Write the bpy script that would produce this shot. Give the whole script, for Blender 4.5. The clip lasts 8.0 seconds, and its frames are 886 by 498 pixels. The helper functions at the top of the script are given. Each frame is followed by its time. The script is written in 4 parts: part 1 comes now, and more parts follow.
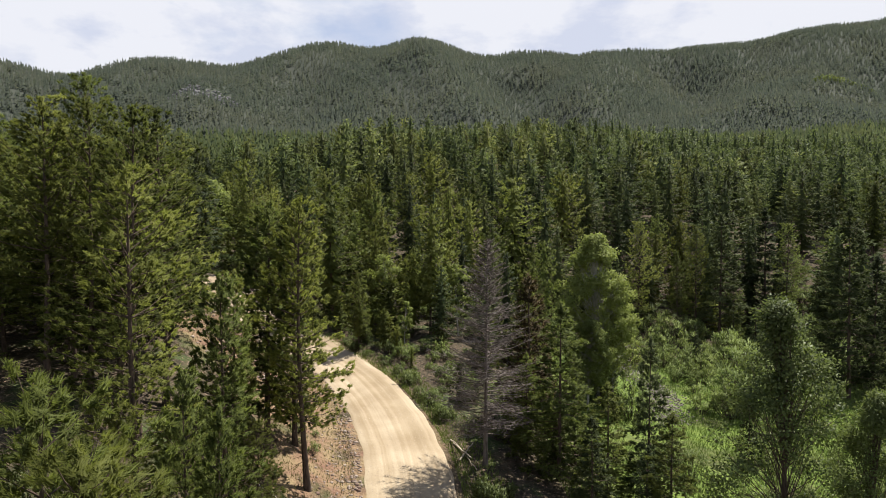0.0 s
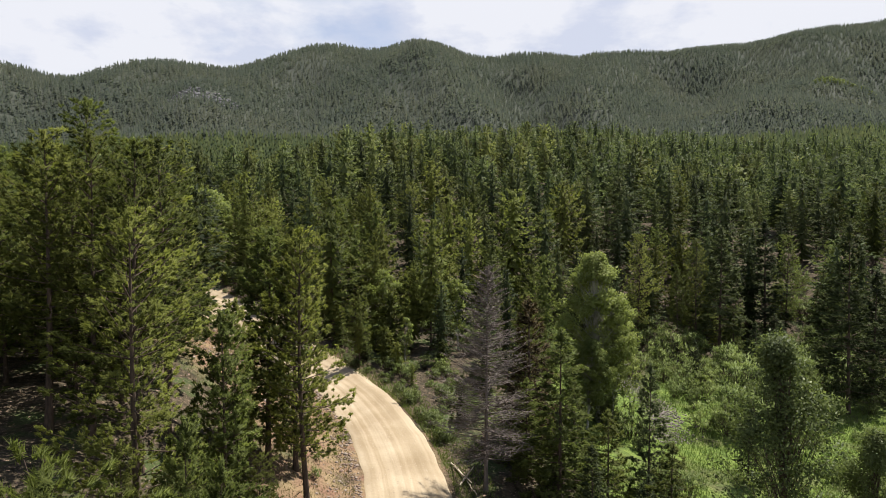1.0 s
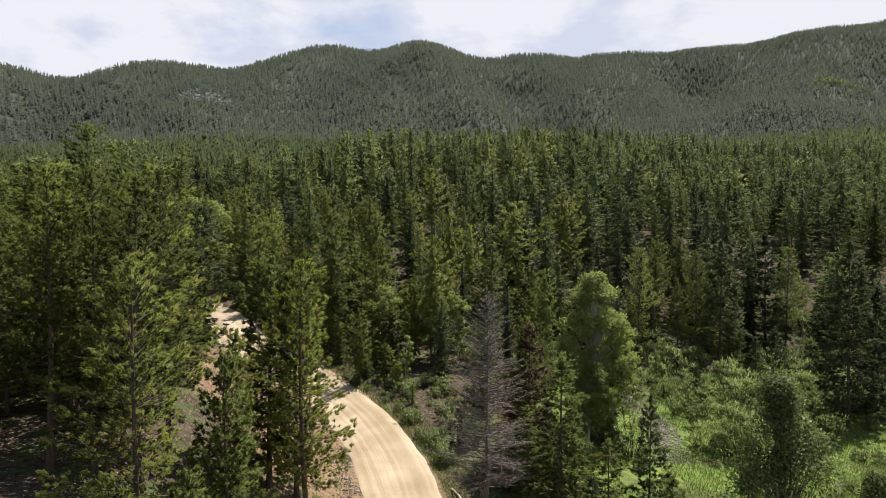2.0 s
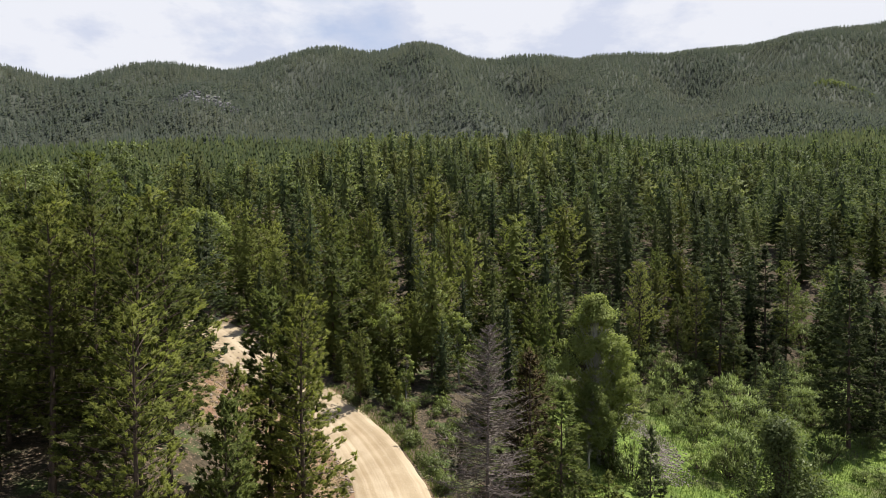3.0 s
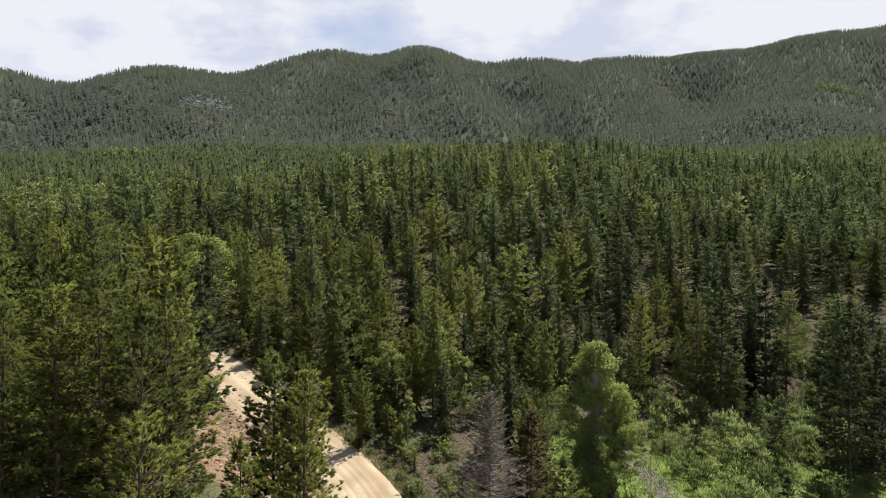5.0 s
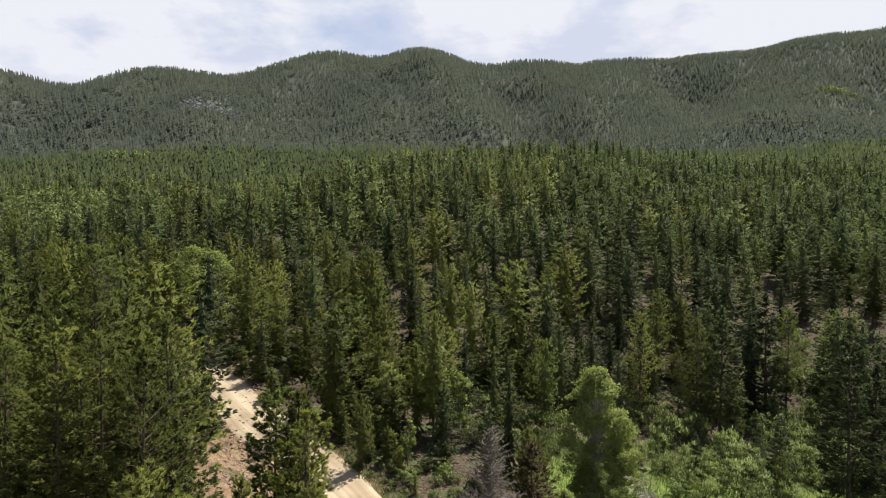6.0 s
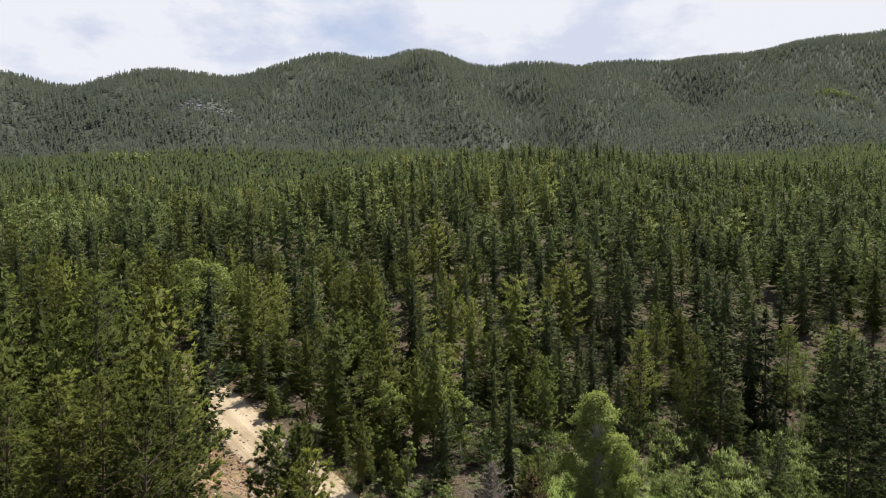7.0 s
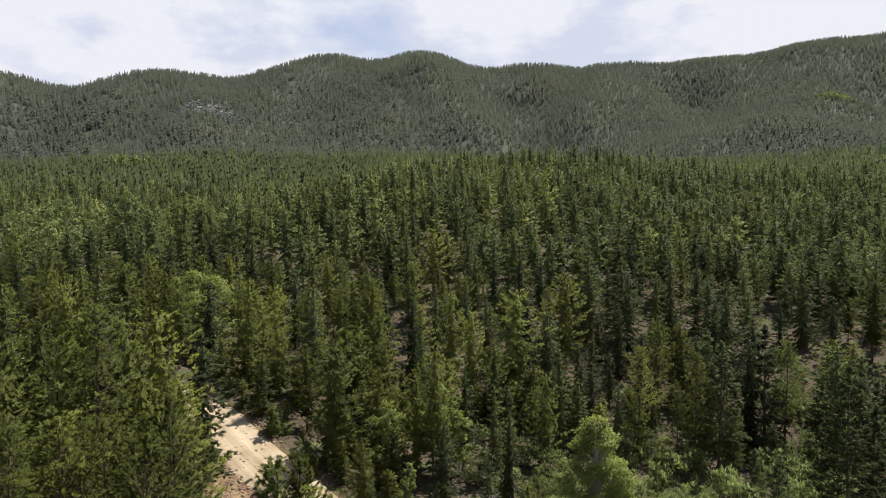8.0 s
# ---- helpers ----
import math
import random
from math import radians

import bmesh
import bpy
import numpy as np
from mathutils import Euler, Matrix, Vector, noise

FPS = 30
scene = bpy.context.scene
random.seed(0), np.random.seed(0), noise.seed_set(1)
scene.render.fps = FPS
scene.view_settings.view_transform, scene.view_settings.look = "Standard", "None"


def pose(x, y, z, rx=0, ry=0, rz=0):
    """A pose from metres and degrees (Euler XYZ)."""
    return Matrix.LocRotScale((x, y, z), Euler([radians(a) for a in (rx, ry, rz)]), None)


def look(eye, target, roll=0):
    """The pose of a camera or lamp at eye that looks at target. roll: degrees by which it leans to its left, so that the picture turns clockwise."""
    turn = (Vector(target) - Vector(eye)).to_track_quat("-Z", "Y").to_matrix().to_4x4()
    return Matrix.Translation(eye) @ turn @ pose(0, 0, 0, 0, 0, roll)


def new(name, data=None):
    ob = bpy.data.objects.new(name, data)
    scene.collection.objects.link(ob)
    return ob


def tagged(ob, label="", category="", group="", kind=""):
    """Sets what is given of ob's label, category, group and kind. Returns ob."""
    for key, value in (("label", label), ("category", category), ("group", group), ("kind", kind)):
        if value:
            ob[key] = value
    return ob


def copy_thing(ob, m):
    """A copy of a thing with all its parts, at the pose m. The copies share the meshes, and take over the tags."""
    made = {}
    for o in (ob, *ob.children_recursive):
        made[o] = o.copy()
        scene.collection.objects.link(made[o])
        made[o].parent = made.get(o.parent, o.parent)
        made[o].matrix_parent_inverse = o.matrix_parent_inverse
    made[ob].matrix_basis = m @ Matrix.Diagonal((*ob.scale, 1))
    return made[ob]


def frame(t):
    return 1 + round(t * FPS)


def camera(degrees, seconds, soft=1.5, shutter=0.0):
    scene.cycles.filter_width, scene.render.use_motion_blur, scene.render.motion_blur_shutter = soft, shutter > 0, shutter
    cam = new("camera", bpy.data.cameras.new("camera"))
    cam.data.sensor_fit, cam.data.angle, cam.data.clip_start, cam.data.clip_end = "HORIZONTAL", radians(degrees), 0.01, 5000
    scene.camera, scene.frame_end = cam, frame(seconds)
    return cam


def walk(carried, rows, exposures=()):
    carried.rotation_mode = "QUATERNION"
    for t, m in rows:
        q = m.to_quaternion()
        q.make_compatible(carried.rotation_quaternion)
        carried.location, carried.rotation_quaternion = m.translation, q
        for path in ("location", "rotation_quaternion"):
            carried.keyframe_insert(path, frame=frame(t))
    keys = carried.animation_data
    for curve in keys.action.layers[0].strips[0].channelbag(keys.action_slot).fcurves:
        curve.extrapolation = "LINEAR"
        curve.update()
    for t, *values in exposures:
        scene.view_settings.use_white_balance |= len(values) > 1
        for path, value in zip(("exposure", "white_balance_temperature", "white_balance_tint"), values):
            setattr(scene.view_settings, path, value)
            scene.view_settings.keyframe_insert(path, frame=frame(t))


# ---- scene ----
cam = camera(70.0, 8.0, soft=0.7)
EYE, TILT = 12.0, -2.0
# seconds, metres right, ahead and up of the first place, degrees of yaw, pitch, roll
ROWS = [
    (0.0, 0.000, 0.000, 0.000, 0.000, 0.000, -0.000),
    (0.5, -0.008, -0.047, 0.750, 0.016, 0.024, 0.000),
    (1.0, -0.023, -0.108, 1.527, 0.008, 0.040, 0.020),
    (1.5, -0.040, -0.145, 2.344, 0.008, 0.040, 0.040),
    (3.0, -0.084, -0.233, 5.092, 0.024, 0.000, 0.040),
    (3.5, -0.108, -0.282, 6.045, 0.040, 0.016, 0.040),
    (4.0, -0.133, -0.337, 7.022, 0.032, 0.032, 0.030),
    (4.5, -0.167, -0.368, 8.046, 0.040, 0.040, -0.000),
    (6.0, -0.262, -0.517, 11.284, 0.055, 0.047, -0.110),
    (6.5, -0.291, -0.560, 12.350, 0.055, 0.055, -0.150),
    (7.0, -0.326, -0.609, 13.409, 0.047, 0.047, -0.230),
    (7.5, -0.361, -0.664, 14.457, 0.032, 0.047, -0.290),
    (8.0, -0.406, -0.699, 15.483, 0.008, 0.047, -0.360),
]
walk(cam, [(t, pose(0, 0, EYE, TILT, 0, 0) @ pose(x, y, z, 90 + pitch, roll, yaw)) for t, x, y, z, yaw, pitch, roll in ROWS], [(0, 0.84, 6310, 10), (8, 0.84, 6310, 10)])

# ---- daylight: broken cloud, high sun from ahead and to the right ----
SUN_TURN, SUN_HIGH = 48.0, 62.0
world = bpy.data.worlds.new("sky")
scene.world = world
world.use_nodes = True
wn, wl = world.node_tree.nodes, world.node_tree.links
wn.clear()
w_out, w_bg = wn.new("ShaderNodeOutputWorld"), wn.new("ShaderNodeBackground")
w_sky = wn.new("ShaderNodeTexSky")
w_sky.sky_type, w_sky.sun_disc = "NISHITA", False
w_sky.sun_elevation, w_sky.sun_rotation = radians(SUN_HIGH), radians(SUN_TURN)
w_sky.altitude, w_sky.dust_density = 2000, 0.6
w_co, w_map = wn.new("ShaderNodeTexCoord"), wn.new("ShaderNodeMapping")
w_map.inputs["Scale"].default_value = (1.0, 1.0, 2.2)
w_map.inputs["Location"].default_value = (0.35, 0.1, 0.2)
w_n1, w_n2 = wn.new("ShaderNodeTexNoise"), wn.new("ShaderNodeTexNoise")
w_n1.inputs["Scale"].default_value, w_n1.inputs["Detail"].default_value, w_n1.inputs["Roughness"].default_value = 2.6, 9, 0.55
w_n2.inputs["Scale"].default_value, w_n2.inputs["Detail"].default_value, w_n2.inputs["Roughness"].default_value = 5.0, 9, 0.56
w_r1, w_r2 = wn.new("ShaderNodeValToRGB"), wn.new("ShaderNodeValToRGB")
w_r1.color_ramp.elements[0].position, w_r1.color_ramp.elements[1].position = 0.02, 0.26
w_r2.color_ramp.elements[0].position, w_r2.color_ramp.elements[1].position = 0.44, 0.55
w_r2.color_ramp.elements[0].color, w_r2.color_ramp.elements[1].color = (6.3, 6.6, 7.7, 1), (8.1, 8.1, 8.5, 1)
w_mix = wn.new("ShaderNodeMix")
w_mix.data_type = "RGBA"
wl.new(w_co.outputs["Generated"], w_map.inputs["Vector"])
wl.new(w_map.outputs["Vector"], w_n1.inputs["Vector"])
wl.new(w_map.outputs["Vector"], w_n2.inputs["Vector"])
# the clouds crowd together towards the horizon
w_sep, w_thin = wn.new("ShaderNodeSeparateXYZ"), wn.new("ShaderNodeMath")
w_thin.operation = "MULTIPLY_ADD"
w_thin.inputs[1].default_value = -0.62
wl.new(w_co.outputs["Generated"], w_sep.inputs["Vector"])
wl.new(w_sep.outputs["Z"], w_thin.inputs[0])
wl.new(w_n1.outputs["Fac"], w_thin.inputs[2])
wl.new(w_thin.outputs["Value"], w_r1.inputs["Fac"])
wl.new(w_n2.outputs["Fac"], w_r2.inputs["Fac"])
wl.new(w_r1.outputs["Color"], w_mix.inputs["Factor"])
w_gain = wn.new("ShaderNodeMix")
w_gain.data_type, w_gain.blend_type = "RGBA", "MULTIPLY"
w_gain.inputs["Factor"].default_value = 1.0
w_gain.inputs["B"].default_value = (1.5, 1.4, 1.32, 1)
wl.new(w_sky.outputs["Color"], w_gain.inputs["A"])
wl.new(w_gain.outputs["Result"], w_mix.inputs["A"])
wl.new(w_r2.outputs["Color"], w_mix.inputs["B"])
wl.new(w_mix.outputs["Result"], w_bg.inputs["Color"])
w_bg.inputs["Strength"].default_value = 0.060
wl.new(w_bg.outputs["Background"], w_out.inputs["Surface"])

sun_way = Vector((math.sin(radians(SUN_TURN)) * math.cos(radians(SUN_HIGH)), math.cos(radians(SUN_TURN)) * math.cos(radians(SUN_HIGH)), math.sin(radians(SUN_HIGH))))
sun = new("sun", bpy.data.lights.new("sun", "SUN"))
sun.data.energy, sun.data.angle, sun.data.color = 5.0, radians(0.5), (1.0, 0.95, 0.86)
sun.matrix_world = look(sun_way * 300, (0, 0, 0))

# ---- the lie of the land ----
RISE_Y = np.array([-400, -60, 15, 39, 58, 76, 90, 105, 135, 163, 200, 235, 280, 350, 420, 520, 640, 760, 900, 1100, 1500, 4800.0])
RISE_Z = np.array([-22, -7, -3.3, -2.2, 0.1, 1.2, 4, 7, 14.5, 22.5, 32, 37, 40, 45, 60.6, 72.7, 95.5, 113.3, 139.7, 110, 60, 60])


def swell(x, y, step, seed):
    """Soft rolling unevenness between -1 and 1."""
    total = 0.0 * x
    for k in range(5):
        a = 1.3 * k + seed
        total = total + np.sin((x * math.cos(a) + y * math.sin(a)) * 6.283 / step * (0.7 + 0.22 * k) + 2.1 * k + seed)
    return total / 5


def step01(a, b, v):
    s = np.clip((v - a) / (b - a), 0, 1)
    return s * s * (3 - 2 * s)


# the dirt road's middle line: it bends left as it climbs
ROAD_Y = np.array([-60, 10, 25, 34, 38.6, 43, 47.5, 51.7, 56, 58.5, 60.5, 63, 65.5, 68.5, 72, 75, 77, 79, 81, 84, 105])
ROAD_X = np.array([-1, -1, -1.1, -1.6, -2.25, -3.3, -4.8, -6.8, -9.1, -11.2, -13.6, -17.0, -20.0, -22.8, -25.4, -28.0, -31.2, -37, -46, -62, -190])
ROAD_Z = np.array([-11, -5, -3.7, -2.8, -2.25, -1.75, -1.2, -0.7, -0.15, 0.4, 1.0, 1.9, 2.9, 3.8, 4.7, 5.5, 6.2, 7.0, 8.0, 9.5, 22])


def road_x(y):
    return sum(np.interp(y + d, ROAD_Y, ROAD_X) for d in (-4, -3, -2, -1, 0, 1, 2, 3, 4)) / 9


def road_gap(x, y):
    """Metres from the road's middle line, right of it positive."""
    lean = road_x(y + 0.5) - road_x(y - 0.5)
    return (x - road_x(y)) / np.sqrt(1 + lean * lean)


# hills: place, height, half-width across and along
HILLS = [
    (-560, 665, 68, 110, 165),
    (-472, 675, 46, 70, 154),
    (-436, 725, -19, 60, 165),
    (-358, 765, 81, 90, 176),
    (-273, 785, 32, 76, 165),
    (-208, 820, 33, 68, 220),
    (-137, 860, 99, 89, 242),
    (-35, 800, 73, 61, 209),
    (12, 850, 16, 53, 209),
    (60, 890, 74, 86, 220),
    (144, 915, 65, 76, 220),
    (242, 980, 91, 81, 242),
    (327, 1030, 71, 86, 253),
    (408, 1060, 95, 88, 253),
    (527, 1080, 136, 112, 286),
    (613, 1080, 49, 105, 286),
    (721, 1030, 104, 143, 286),
    (836, 1000, 131, 166, 286),
    (340, 600, 39, 120, 130),
]


def spur(x, y, x0, y0, x1, y1, wide, high):
    """A ridge, or with high below nought a gully, that runs down from x0, y0 to x1, y1."""
    u = np.clip(((x - x0) * (x1 - x0) + (y - y0) * (y1 - y0)) / ((x1 - x0) ** 2 + (y1 - y0) ** 2), 0, 1)
    d = np.hypot(x - x0 - u * (x1 - x0), y - y0 - u * (y1 - y0))
    return high * np.exp(-((d / wide) ** 2))


def land(x, y):
    """Height of the bare ground."""
    x, y = np.asarray(x, float), np.asarray(y, float)
    z = sum(np.interp(y + d, RISE_Y, RISE_Z) for d in (-6, -2, 2, 6)) / 4
    # hillside to the left of the road, which bends left as it climbs
    side = np.where(y < 72, road_x(np.minimum(y, 72)), -25.4 - 0.3 * (y - 72)) - 3.2 - x
    z = z + (6.3 * step01(0, 15, side) + 4.5 * step01(10, 60, side)) * (1 - step01(70, 150, y)) * step01(-60, 25, y)
    # wet meadow and stream bed to the right
    z = z - 3.4 * step01(1, 20, x) * (1 - step01(82, 112, y)) * step01(-40, 25, y)
    z = z - 2.2 * step01(24, 42, x) * (1 - step01(78, 100, y)) * step01(20, 45, y)
    # the knoll behind the meadow falls off to both sides, and has its top to the right
    z = z - 10 * step01(35, 85, x) * step01(120, 170, y) * (1 - step01(235, 300, y))
    z = z - 13 * step01(15, 85, -x) * step01(150, 205, y) * (1 - step01(380, 480, y))
    z = z + 11 * np.exp(-(((x - 75) / 85) ** 2) - ((y - 370) / 48) ** 2)
    z = z + 0.25 * swell(x, y, 14, 1.0) * step01(6, 14, np.abs(x + 5)) + 1.2 * swell(x, y, 60, 2.0) * step01(80, 130, y)
    # the road's bed is cut into the slope
    off = np.abs(road_gap(x, y))
    bed = 1 - step01(3.0, np.where(road_gap(x, y) > 0, np.interp(y, [50, 64], [6.5, 11]), 6.5), off)
    near = (y < 90) & (y > -60)
    z = np.where(near, z * (1 - bed) + (np.interp(y, ROAD_Y, ROAD_Z) - 0.06) * bed, z)
    hilly = step01(420, 620, y)
    z = z + 4 * swell(x, y * 0.45, 190, 3.0) * hilly + 1 * swell(x, y * 0.6, 70, 5.0) * hilly
    z = z + 10 * swell(x, y * 0.4, 170, 12.0) * step01(470, 545, y) * (1 - step01(600, 690, y))
    z = z + spur(x, y, 200, 790, 130, 610, 42, 30) + spur(x, y, 312, 820, 270, 640, 42, -26) + spur(x, y, -18, 700, 30, 560, 36, 20)
    z = z + spur(x, y, 82, 740, 95, 600, 34, -20) + spur(x, y, -250, 630, -225, 540, 34, 20) + spur(x, y, -150, 690, -125, 560, 36, -18)
    z = z + spur(x, y, 490, 870, 430, 700, 50, 24) + spur(x, y, -370, 590, -330, 500, 34, -12)
    for hx, hy, h, wx, wy in HILLS:
        z = z + h * np.exp(-((x - hx) / wx) ** 2 - ((y - hy) / np.where(y < hy, wy, wy * 1.3)) ** 2)
    return z

# ---- materials ----
def shader(name, rough=0.8, spec=0.3):
    m = bpy.data.materials.new(name)
    m.use_nodes = True
    n, l = m.node_tree.nodes, m.node_tree.links
    b = n["Principled BSDF"]
    b.inputs["Roughness"].default_value, b.inputs["Specular IOR Level"].default_value = rough, spec
    return m, n, l, b


def mixed(n, l, fac, a, b, mode="MIX"):
    """A colour mix; fac, a and b are sockets or values."""
    x = n.new("ShaderNodeMix")
    x.data_type, x.blend_type = "RGBA", mode
    for key, v in (("Factor", fac), ("A", a), ("B", b)):
        if isinstance(v, bpy.types.NodeSocket):
            l.new(v, x.inputs[key])
        else:
            x.inputs[key].default_value = v if key == "Factor" else (*v, 1)
    return x.outputs["Result"]


def grain(n, l, scale, detail=4, low=0.35, high=0.65, stretch=None):
    co, no, mr = n.new("ShaderNodeNewGeometry"), n.new("ShaderNodeTexNoise"), n.new("ShaderNodeMapRange")
    no.inputs["Scale"].default_value, no.inputs["Detail"].default_value = scale, detail
    src = co.outputs["Position"]
    if stretch:
        mp = n.new("ShaderNodeMapping")
        mp.inputs["Scale"].default_value = stretch
        l.new(src, mp.inputs["Vector"])
        src = mp.outputs["Vector"]
    l.new(src, no.inputs["Vector"])
    l.new(no.outputs["Fac"], mr.inputs["Value"])
    mr.inputs["From Min"].default_value, mr.inputs["From Max"].default_value = low, high
    return mr.outputs["Result"]


def bumped(n, l, b, height, strength, distance):
    bp = n.new("ShaderNodeBump")
    bp.inputs["Strength"].default_value, bp.inputs["Distance"].default_value = strength, distance
    l.new(height, bp.inputs["Height"])
    l.new(bp.outputs["Normal"], b.inputs["Normal"])


def foliage(name, dark, light, odd, through_leaf=0.16, many=False, rough=0.6, gloss=0.08, vary=(0.55, 1.38)):
    """Leaves or needles: tone varies from tree to tree and from spray to spray."""
    m, n, l, b = shader(name, rough, gloss)
    geo = n.new("ShaderNodeNewGeometry")
    if many:
        src = n.new("ShaderNodeAttribute")
        src.attribute_name = "tone"
        tree = src.outputs["Fac"]
    else:
        tree = n.new("ShaderNodeObjectInfo").outputs["Random"]
    col = mixed(n, l, geo.outputs["Random Per Island"], dark, light)
    mr = n.new("ShaderNodeMapRange")
    l.new(tree, mr.inputs["Value"])
    mr.inputs["From Min"].default_value, mr.inputs["From Max"].default_value = 0.25, 1.0
    mr.inputs["To Max"].default_value = 0.75
    col = mixed(n, l, mr.outputs["Result"], col, odd)
    # some trees are darker, some paler
    wn_ = n.new("ShaderNodeTexWhiteNoise")
    wn_.noise_dimensions = "1D"
    l.new(tree, wn_.inputs["W"])
    shade = n.new("ShaderNodeMapRange")
    shade.inputs["To Min"].default_value, shade.inputs["To Max"].default_value = vary
    l.new(wn_.outputs["Value"], shade.inputs["Value"])
    gray = n.new("ShaderNodeCombineColor")
    for key in ("Red", "Green", "Blue"):
        l.new(shade.outputs["Result"], gray.inputs[key])
    col = mixed(n, l, 1.0, col, gray.outputs["Color"], "MULTIPLY")
    col = mixed(n, l, grain(n, l, 0.6, 3, 0.3, 0.7), col, mixed(n, l, 1.0, col, (0.72, 0.74, 0.72), "MULTIPLY"))
    l.new(col, b.inputs["Base Color"])
    tr, mx = n.new("ShaderNodeBsdfTranslucent"), n.new("ShaderNodeMixShader")
    l.new(mixed(n, l, 1.0, col, (1.2, 1.25, 0.85), "MULTIPLY"), tr.inputs["Color"])
    mx.inputs["Fac"].default_value = through_leaf
    l.new(b.outputs["BSDF"], mx.inputs[1])
    l.new(tr.outputs["BSDF"], mx.inputs[2])
    l.new(mx.outputs["Shader"], n["Material Output"].inputs["Surface"])
    return m


def bark(name, dark, light):
    m, n, l, b = shader(name, 0.9, 0.15)
    g = grain(n, l, 9, 5, 0.3, 0.7, (1, 1, 0.2))
    l.new(mixed(n, l, g, dark, light), b.inputs["Base Color"])
    bumped(n, l, b, g, 0.6, 0.03)
    return m


PINE = foliage("pine_needles", (0.060, 0.074, 0.022), (0.150, 0.172, 0.048), (0.190, 0.196, 0.050), 0.48)
SPRUCE = foliage("spruce_needles", (0.036, 0.050, 0.025), (0.094, 0.114, 0.048), (0.120, 0.130, 0.044), 0.36)
GOLD = foliage("yellow_green_needles", (0.100, 0.112, 0.030), (0.255, 0.265, 0.066), (0.280, 0.270, 0.068), 0.58, vary=(1.0, 1.25))
RUSTY = foliage("rusty_needles", (0.075, 0.062, 0.028), (0.155, 0.105, 0.046), (0.12, 0.085, 0.036))
LEAVES = foliage("broad_leaves", (0.070, 0.092, 0.030), (0.185, 0.215, 0.074), (0.165, 0.195, 0.062), 0.46, rough=0.5, gloss=0.2, vary=(0.9, 1.2))
ASPEN = foliage("aspen_leaves", (0.11, 0.135, 0.040), (0.25, 0.28, 0.088), (0.23, 0.255, 0.08), 0.48, rough=0.55, gloss=0.08, vary=(0.95, 1.22))
WILLOW = foliage("willow_leaves", (0.085, 0.110, 0.036), (0.200, 0.240, 0.088), (0.20, 0.235, 0.075), 0.40)
GRASS = foliage("meadow_grass", (0.08, 0.125, 0.028), (0.16, 0.215, 0.048), (0.18, 0.205, 0.06), 0.30)
DRYGRASS = foliage("dry_grass", (0.17, 0.145, 0.065), (0.29, 0.245, 0.12), (0.13, 0.16, 0.055), 0.25)
WOODS = foliage("forest_needles", (0.046, 0.063, 0.032), (0.152, 0.178, 0.070), (0.208, 0.212, 0.070), 0.45, many=True, vary=(0.40, 1.50))
WOODLEAF = foliage("forest_leaves", (0.120, 0.148, 0.058), (0.225, 0.256, 0.100), (0.215, 0.24, 0.088), 0.30, many=True, vary=(0.8, 1.2))
# distance haze is put into the hill needles' colour: greyer, bluer, flatter
HAZEDWOODS = foliage("hazed_hillside_needles", (0.074, 0.086, 0.078), (0.103, 0.114, 0.097), (0.121, 0.124, 0.102), 0.50, many=True, rough=0.95, gloss=0.0, vary=(0.84, 1.16))
VALLEYWOODS = foliage("valley_needles", (0.054, 0.070, 0.042), (0.098, 0.116, 0.060), (0.118, 0.128, 0.062), 0.48, many=True, rough=0.95, gloss=0.0, vary=(0.75, 1.2))
BARK = bark("conifer_bark", (0.042, 0.031, 0.024), (0.115, 0.082, 0.061))
PALE = bark("pale_bark", (0.20, 0.19, 0.16), (0.42, 0.40, 0.35))
DEAD = bark("weathered_wood", (0.095, 0.078, 0.067), (0.215, 0.178, 0.156))
LOG = bark("bleached_log", (0.30, 0.24, 0.17), (0.55, 0.47, 0.36))


